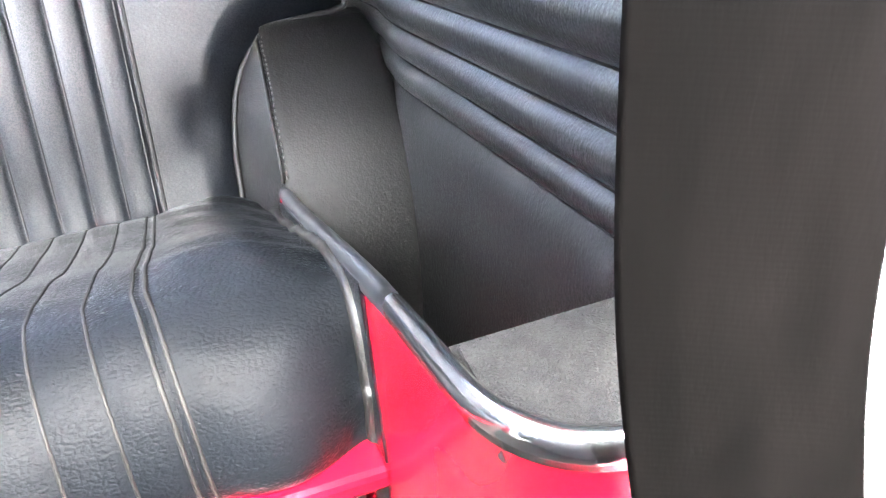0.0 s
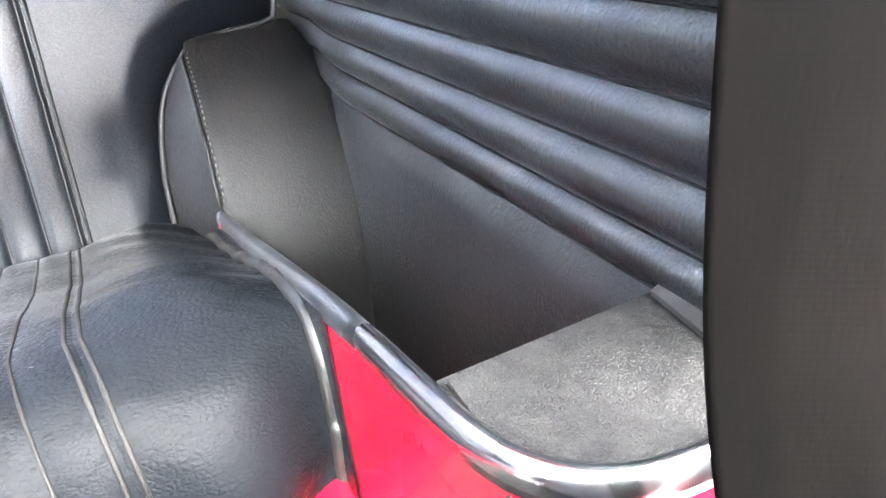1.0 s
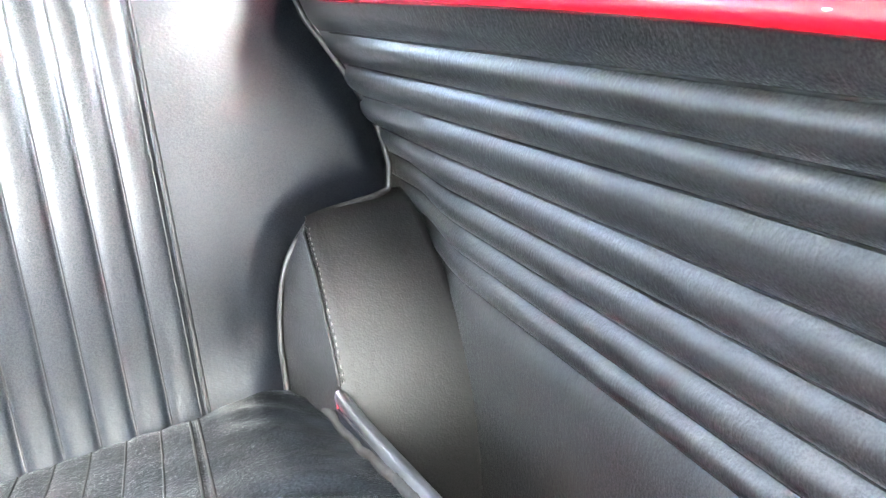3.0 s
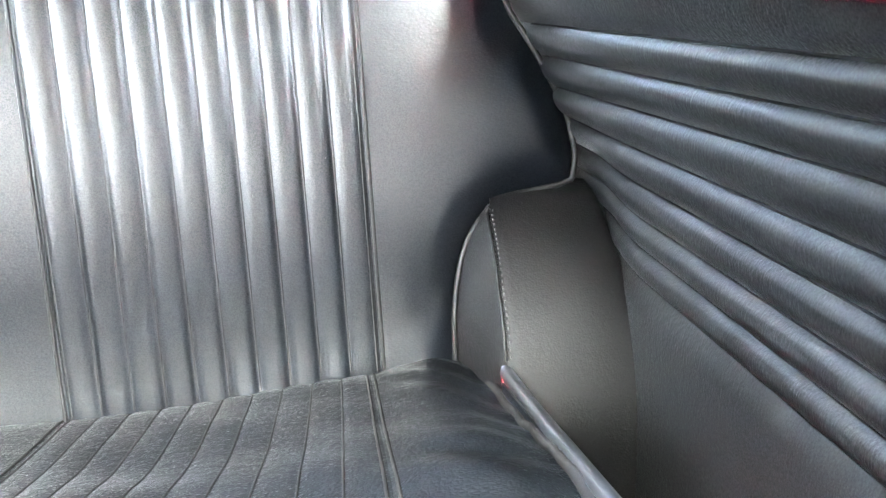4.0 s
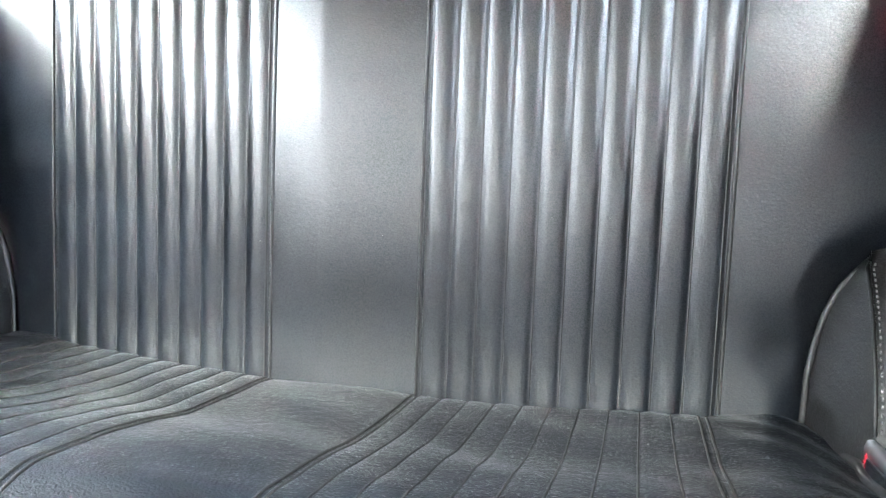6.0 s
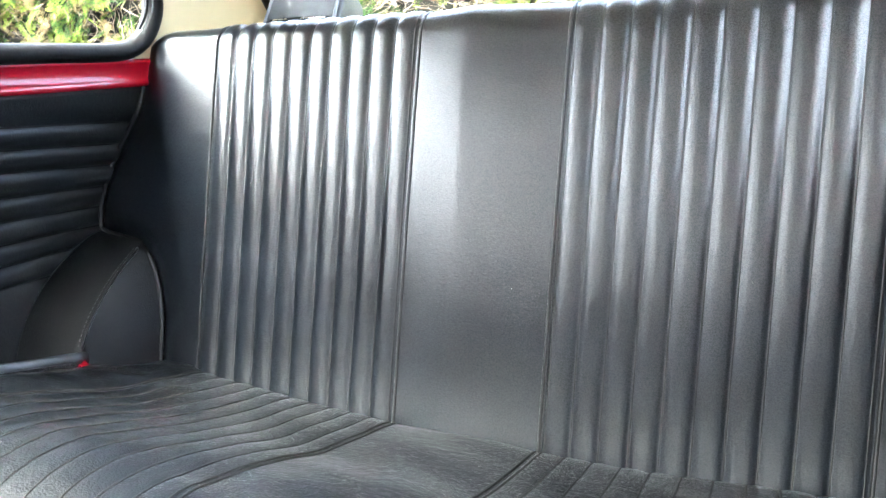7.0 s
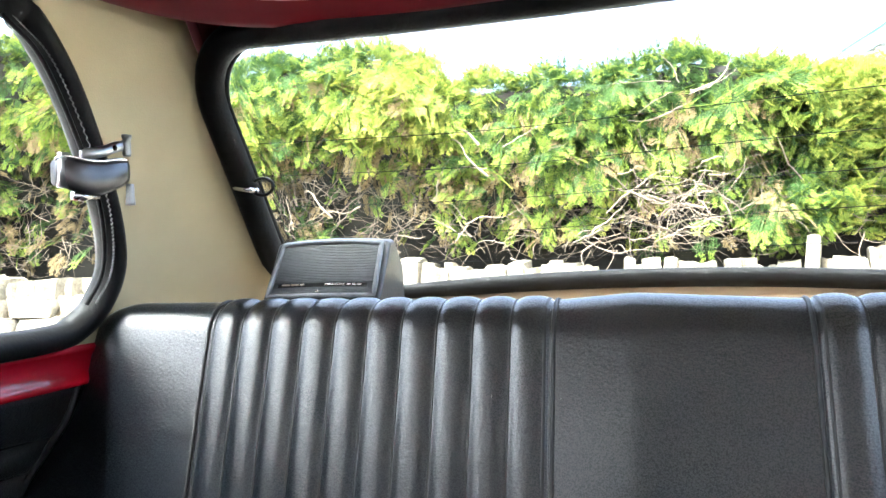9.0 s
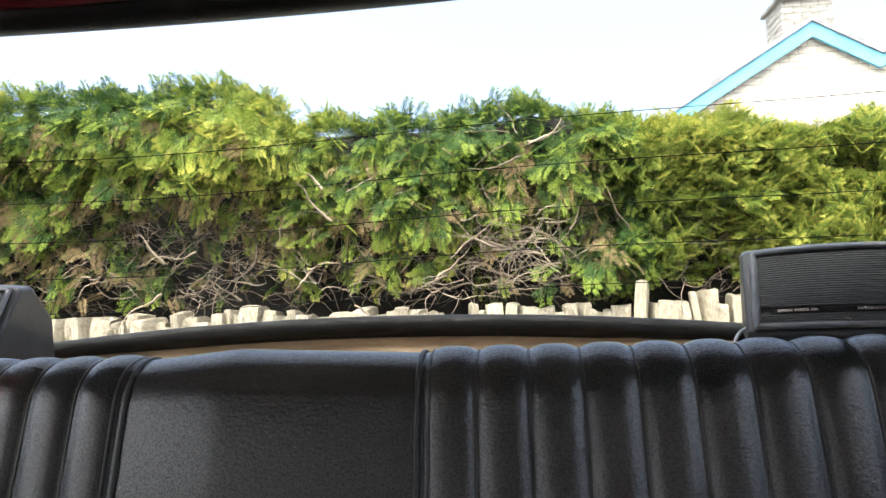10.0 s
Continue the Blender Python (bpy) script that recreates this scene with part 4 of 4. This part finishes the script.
# ---- quarter window catch and the seal clip ----
def window_catch(sx):
    thing = group("window_catch", (sx * 0.502, 0.07, 1.09), "chrome over-centre catch on the quarter window", "window catch")
    o = np.array((sx * 0.502, 0.074, 1.081))
    arm = smooth_path([(0.004, -0.034, -0.001), (-0.004, -0.030, -0.001), (-0.009, -0.018, -0.004), (-0.012, 0.0, -0.004), (-0.014, 0.018, 0.001), (-0.012, 0.034, 0.005)], 24)
    rows = []
    for i, p in enumerate(arm):
        h = 0.0115 + 0.004 * math.sin(math.pi * i / 23)
        c = o + p * (sx, 1, 1)
        rows.append([c + (0, 0, -h), c + (-sx * 0.003, 0, -h * 0.75), c + (-sx * 0.0045, 0, -h * 0.2), c + (-sx * 0.0035, 0, h * 0.7), c + (-sx * 0.001, 0, h), c + (sx * 0.003, 0, h * 0.7), c + (sx * 0.003, 0, -h * 0.7)])
    rings("lever", rows, satin, thing, "satin chrome lever", closed=True, caps=True)
    tube("lever_rim", [o + p * (sx, 1, 1) + (-sx * 0.002, 0, 0.0115 + 0.004 * math.sin(math.pi * i / 23)) for i, p in enumerate(arm)], 0.0013, chrome, thing, sides=6)
    plate = smooth_path([(-0.008, -0.016, 0.016), (-0.012, 0.002, 0.020), (-0.013, 0.020, 0.027), (-0.013, 0.031, 0.030)], 14)
    rows = []
    for i, p in enumerate(plate):
        c = o + p * (sx, 1, 1)
        w = 0.0050 if 0 < i < 13 else 0.0030
        rows.append([c + (-sx * 0.0015, 0, -w), c + (-sx * 0.0015, 0, w), c + (sx * 0.0015, 0, w), c + (sx * 0.0015, 0, -w)])
    rings("link", rows, dull_chrome, thing, "bright link plate", closed=True, caps=True)
    c = o + np.array((-0.0145 * sx, 0.017, 0.0255))
    tube("link_hole", [c, c + (-sx * 0.001, 0, 0)], 0.0026, rubber, thing, sides=10)
    for dy, z0, z1 in ((0.033, 0.020, 0.040), (0.036, -0.026, -0.006)):
        c = o + np.array((-0.014 * sx, dy, 0))
        up = z0 > 0
        zs = (z0, z0 + 0.002, (z0 + z1) / 2, z1 - 0.004, z1 - 0.003, z1)
        rs = (0.0036, 0.0038, 0.0038, 0.0036, 0.0046, 0.0044) if up else (0.0044, 0.0046, 0.0038, 0.0038, 0.0036, 0.0036)
        tube("pin", [c + (0, 0, z) for z in zs], rs, dull_chrome, thing, sides=10)
    tube("pivot", [o + (-sx * 0.004, -0.022, -0.020), o + (-sx * 0.006, -0.012, -0.021), o + (-sx * 0.006, 0.004, -0.019)], 0.0040, chrome, thing, sides=8)
    tube("hinge", [o + (-sx * 0.002, -0.030, -0.014), o + (-sx * 0.002, -0.028, 0.016)], 0.0050, dull_chrome, thing, sides=10)
    return thing


window_catch(-1)
window_catch(1)
clip = group("seal_clip", (-0.466, 0.28, 1.08), "small black wire clip on the rear window seal", "clip")
o = np.array((-0.466, 0.290, 1.084))
tube("loop", [o + (0.016 + 0.014 * math.cos(a), -0.012, 0.010 * math.sin(a)) for a in np.linspace(-2.6, 2.4, 18)], 0.0022, rubber, clip, sides=6)
tube("band", [o + (-0.026, -0.012, 0.004), o + (-0.012, -0.022, -0.001), o + (0.004, -0.022, -0.004), o + (0.012, -0.014, -0.004)], 0.003, chrome, clip, sides=6)

# ---- outside: ground, stone wall, hedge, house ----
tagged(link("ground", [(-300, -300, 0), (300, -300, 0), (300, 300, 0), (-300, 300, 0)], [(0, 1, 2, 3)], gravel), "pale gravel ground reaching the horizon", "ground", kind="structure")


def wall_y(x):
    return 4.6 - 1.3 * ease((-x - 3.0) / 4.0)


rng = random.Random(5)
stone_wall = group("stone_wall", (0, 4.6, 0), "rough limestone garden wall with upright coping stones", "wall", "structure")
wall_rows = []
for x in np.linspace(-9, 7, 50):
    y = wall_y(x)
    wall_rows.append([(x, y - 0.14, 0.0), (x, y - 0.14, 0.745), (x, y + 0.22, 0.745), (x, y + 0.22, 0.0)])
rings("wall_core", wall_rows, stone, stone_wall, smooth=False)


def rock(seed):
    bm = bmesh.new()
    bmesh.ops.create_cube(bm, size=1.0)
    bmesh.ops.subdivide_edges(bm, edges=bm.edges[:], cuts=1, use_grid_fill=True)
    for v in bm.verts:
        if abs(v.co.x) + abs(v.co.y) + abs(v.co.z) > 1.2:
            v.co *= 0.94
        v.co += noise.noise_vector(v.co * 1.7 + Vector((seed * 3.7, 1, 2))) * 0.10
    me = bpy.data.meshes.new("stone")
    bm.to_mesh(me)
    bm.free()
    me.materials.append(stone)
    return me


rocks = [rock(k) for k in range(7)]
x = -8.5
while x < 6.5:
    w = rng.uniform(0.05, 0.13) if rng.random() < 0.7 else rng.uniform(0.035, 0.055)
    h = rng.choice((0.145, 0.16, 0.175, 0.19, 0.215)) * rng.uniform(0.8, 1.2)
    if rng.random() < 0.015:
        h, w = 0.32, 0.07
    ob = new("stone", rocks[rng.randrange(7)])
    ob.parent = stone_wall
    ob.matrix_basis = Matrix.Translation((x + w / 2, wall_y(x) - 4.6 + rng.uniform(-0.05, 0.03), 0.715 + h / 2)) @ Euler((rng.uniform(-0.1, 0.1), rng.uniform(-0.14, 0.14), rng.uniform(-0.3, 0.3))).to_matrix().to_4x4() @ Matrix.Diagonal((w * 1.12, rng.uniform(0.2, 0.3), h, 1))
    x += w + rng.choice((0.0, 0.006, 0.012, 0.03))
for row in range(4):
    x = -8.0
    while x < -3.2:
        w = rng.uniform(0.18, 0.42)
        ob = new("stone", rocks[rng.randrange(7)])
        ob.parent = stone_wall
        ob.matrix_basis = Matrix.Translation((x + w / 2, wall_y(x) - 4.6 - 0.13, 0.66 - row * 0.15)) @ Euler((0, rng.uniform(-0.04, 0.04), 0.25)).to_matrix().to_4x4() @ Matrix.Diagonal((w, 0.14, 0.145, 1))
        x += w + 0.012


def frond(r):
    """One flat ferny spray: a stem with side sprigs of narrow scale leaves, tip along +x. Returns points, faces and how far out each face lies."""
    verts, faces, outness = [], [], []
    L = r.uniform(0.85, 1.1)

    def leaf(p, ang, ln, wd, lift, far):
        c, s = math.cos(ang), math.sin(ang)
        b = len(verts)
        for u, v, z in ((0, 0, 0), (ln * 0.5, wd, lift), (ln, 0, -lift), (ln * 0.5, -wd, lift)):
            verts.append((p[0] + u * c - v * s, p[1] + u * s + v * c, p[2] + z))
        faces.append((b, b + 1, b + 2, b + 3))
        outness.append(far)

    leaf((0, 0, 0), 0, L, 0.014, 0, 0.4)
    n = 8
    for k in range(n):
        u = 0.08 + 0.88 * k / n
        for sd in (1, -1):
            ln = 0.50 * (1 - 0.75 * u) * r.uniform(0.6, 1.2) + 0.07
            ang = sd * radians(r.uniform(34, 56))
            p = (u * L, 0, -0.16 * u * u)
            leaf(p, ang, ln, 0.013, 0.006, u)
            for q in (0.25, 0.5, 0.75):
                pp = (p[0] + ln * q * math.cos(ang), p[1] + ln * q * math.sin(ang), p[2] - 0.02 * q)
                leaf(pp, ang - sd * 0.65, ln * 0.40 * (1.2 - q) + 0.03, 0.017, 0.010, u + 0.25 * q)
                leaf(pp, ang + sd * 0.6, ln * 0.34 * (1.2 - q) + 0.03, 0.016, 0.010, u + 0.25 * q)
    return np.array(verts), np.array(faces), np.array(outness)


fr = [frond(rng) for _ in range(6)]


def hedge_top(x):
    return 2.31 - 0.085 * x + 0.08 * math.sin(x * 2.3 + 1) + 0.05 * math.sin(x * 5.1) + 0.12 * ease((-1.1 - x) / 0.5) - 0.20 * math.exp(-((x + 1.52) / 0.13) ** 2)


# where the bare wood shows: x, z, half width, half height, how bare
BARE = ((0.12, 1.27, 0.38, 0.27, 0.93), (-0.95, 1.68, 0.30, 0.16, 0.6), (-1.40, 1.16, 0.34, 0.20, 0.9), (-2.2, 1.22, 0.6, 0.16, 0.7), (0.05, 2.0, 0.13, 0.20, 0.6), (-0.45, 1.10, 0.5, 0.10, 0.9), (-3.2, 1.12, 0.7, 0.14, 0.8))
V, F, MI = [], [], []
count = 0
for i in range(16500):
    x = rng.uniform(-8.2, 3.4) if i % 5 else rng.uniform(0.6, 3.4)
    top = hedge_top(x)
    z = 1.06 + (top - 1.06) * (rng.random() ** 0.8 if i % 8 else rng.uniform(0.88, 1.0))
    k = (z - 1.06) / (top - 1.06)
    hollow = noise.noise(Vector((x * 1.1, z * 1.6, 4.0))) + 0.5 * noise.noise(Vector((x * 3.1, z * 3.6, 2.0)))
    if hollow > 0.30 and k < 0.9 and rng.random() < 0.75:
        continue
    bare = ease((0.6 - k) / 0.4) * (0.5 + 0.9 * max(0, noise.noise(Vector((x * 0.7 + 5, z * 0.8, 1.0)))))
    if -5 < x < 0.9 and rng.random() < bare * 0.95:
        continue
    open_at = max(w * math.exp(-((x - bx) / sx) ** 2 - ((z - bz) / sz) ** 2) for bx, bz, sx, sz, w in BARE)
    if rng.random() < open_at:
        continue
    clipped = ease((x - 0.75) / 0.4)
    depth = -0.12 - 0.28 * k + 0.42 * hollow + rng.uniform(0, 0.4)
    y = wall_y(x) + 0.15 + depth + 0.35 * ease((k - 0.85) / 0.15)
    size = rng.uniform(0.14, 0.29) if k < 0.88 else rng.uniform(0.10, 0.19)
    v, f, far = fr[rng.randrange(6)]
    yaw = -math.pi / 2 + rng.gauss(0, 0.85)
    droop = rng.uniform(0.1, 1.25) if k < 0.9 else rng.uniform(-1.2, 0.3)
    if clipped > 0.5:
        droop, size = rng.uniform(-0.9, 0.5), size * 0.72
    dead = k < 0.80 and x < 0.8 and rng.random() < (0.46 if k < 0.55 else 0.20) * (1.15 if x < -0.9 else 0.8)
    size *= 0.72 if dead else 1.0
    R = np.array(Euler((rng.gauss(0, 0.75), droop, yaw)).to_matrix())
    V.append(v * size @ R.T + (x, y, z))
    F.append(f + count)
    count += len(v)
    # Deeper hollows lower the tone, so recess shade is built into leaf colour.
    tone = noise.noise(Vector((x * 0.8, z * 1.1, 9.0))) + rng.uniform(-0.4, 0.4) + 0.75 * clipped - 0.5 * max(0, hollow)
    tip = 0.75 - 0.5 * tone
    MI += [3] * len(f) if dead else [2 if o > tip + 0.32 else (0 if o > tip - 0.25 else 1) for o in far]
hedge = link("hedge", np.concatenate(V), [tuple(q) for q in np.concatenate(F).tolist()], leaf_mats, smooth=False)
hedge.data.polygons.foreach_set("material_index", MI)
tagged(hedge, "overgrown green and yellow conifer hedge above the wall", "hedge", kind="stuff")
# Near-black sheet behind the leaves: the hedge's inner shade as plain colour.
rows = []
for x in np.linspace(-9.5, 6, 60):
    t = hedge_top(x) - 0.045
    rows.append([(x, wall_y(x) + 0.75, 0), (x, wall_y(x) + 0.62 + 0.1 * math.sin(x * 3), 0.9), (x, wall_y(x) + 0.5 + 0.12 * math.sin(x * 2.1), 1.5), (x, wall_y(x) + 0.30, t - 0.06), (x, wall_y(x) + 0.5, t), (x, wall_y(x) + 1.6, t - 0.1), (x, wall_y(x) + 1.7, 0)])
tagged(rings("hedge_core", rows, shade_fill, flip=True), "near-black sheet that paints the shade inside the hedge", "hedge", kind="stuff")

V, F, count = [], [], 0


def twig(p, d, n, step, r0, wander):
    global count
    d = np.array(d, float)
    p = np.array(p, float)
    for k in range(n + 1):
        r = r0 * (1 - 0.75 * k / n)
        a = np.cross(d, (0.3, 1.0, 0.2))
        a /= np.linalg.norm(a)
        b = np.cross(a, d)
        V.extend([p + r * (math.cos(q) * a + math.sin(q) * b) for q in (0, 2.1, 4.2)])
        if k:
            for i in range(3):
                F.append((count - 3 + i, count - 3 + (i + 1) % 3, count + (i + 1) % 3, count + i))
        count += 3
        p = p + d * step
        d = d + np.array([rng.uniform(-1, 1) for _ in range(3)]) * wander
        d /= np.linalg.norm(d)


for i in range(1500):
    x = rng.uniform(-6.0, 1.6) if rng.random() < 0.85 else rng.uniform(-8, 5)
    z = rng.uniform(0.95, 1.75)
    twig((x, wall_y(x) + rng.uniform(0.02, 0.45), z), (rng.uniform(-1, 1), rng.uniform(-0.7, 0.1), rng.uniform(-0.5, 0.7)), rng.randint(4, 8), rng.uniform(0.03, 0.07), rng.uniform(0.0025, 0.006), 0.35)
for i in range(120):
    x, z = rng.gauss(0.10, 0.26), rng.gauss(1.26, 0.15)
    twig((x, wall_y(x) + rng.uniform(-0.20, 0.12), z), (rng.uniform(-1, 1), rng.uniform(-0.5, 0.1), rng.uniform(-0.5, 0.8)), rng.randint(5, 9), rng.uniform(0.03, 0.07), rng.uniform(0.003, 0.0065), 0.35)
for bx, bz, sx, sz, w in BARE:
    for i in range(int(11 * w)):
        x, z = bx + rng.gauss(0, 0.55) * sx, bz + rng.gauss(0, 0.55) * sz
        thick = i < 2
        twig((x, wall_y(x) + rng.uniform(-0.30, -0.12), z), (rng.choice((-1, 1)) * rng.uniform(0.4, 1), rng.uniform(-0.2, 0.1), rng.uniform(-0.5, 0.8)), 9, rng.uniform(0.03, 0.055), rng.uniform(0.009, 0.014) if thick else rng.uniform(0.003, 0.0055), 0.40)
for i in range(18):
    x = rng.uniform(-4.5, 1.0)
    twig((x, wall_y(x) + rng.uniform(0.0, 0.3), rng.uniform(0.95, 1.45)), (rng.choice((-1, 1)) * rng.uniform(0.4, 1), rng.uniform(-0.4, 0.0), rng.uniform(0.0, 0.7)), 9, rng.uniform(0.035, 0.065), rng.uniform(0.007, 0.013), 0.42)
tagged(link("bare_twigs", V, F, bark), "tangle of dry bare twigs low in the hedge", "twigs", kind="stuff")

# an added pale wall, out of view behind the viewer, for the vinyl to reflect
tagged(box("backdrop", (-2.2, -7.4, 0), (6.5, -7.0, 4.2), reflector_wall, bevel=0.03), "unseen pale wall added for the seat vinyl to reflect", "wall", kind="structure")

# house beyond the hedge
HX, HY, HZ = 5.49, 13.0, 5.76
house = group("house", (HX, HY + 4, 0), "whitewashed stone cottage gable with blue bargeboards", "house")
SL, HALF = 0.60, 4.2
eave = HZ - HALF * SL
loft("wall", [(HX - HALF, HY, 0), (HX + HALF, HY, 0), (HX + HALF, HY, eave), (HX, HY, HZ - 0.1), (HX - HALF, HY, eave)], (0, 8, 0), house_wall, house, "whitewashed rubble stone")
for sd in (1, -1):
    a, b = (HX, HZ), (HX + sd * (HALF + 0.3), HZ - (HALF + 0.3) * SL)
    loft("bargeboard", [(a[0], HY - 0.12, a[1] - 0.28), (b[0], HY - 0.12, b[1] - 0.28), (b[0], HY - 0.12, b[1]), (a[0], HY - 0.12, a[1])], (0, 0.06, 0), blue_paint, house, "sky blue painted board")
    loft("roof", [(a[0], HY - 0.16, a[1] + 0.0), (b[0], HY - 0.16, b[1] + 0.0), (b[0], HY - 0.16, b[1] + 0.09), (a[0], HY - 0.16, a[1] + 0.09)], (0, 8.4, 0), slate, house, "grey slate roof")
ch = box("chimney", (5.03, HY + 0.05, 4.9), (5.96, HY + 0.9, 6.25), chimney_stone, house, "grey stone chimney", bevel=0.02)
box("cap", (4.96, HY - 0.03, 6.25), (6.03, HY + 0.98, 6.33), chimney_stone, ch, bevel=0.02)
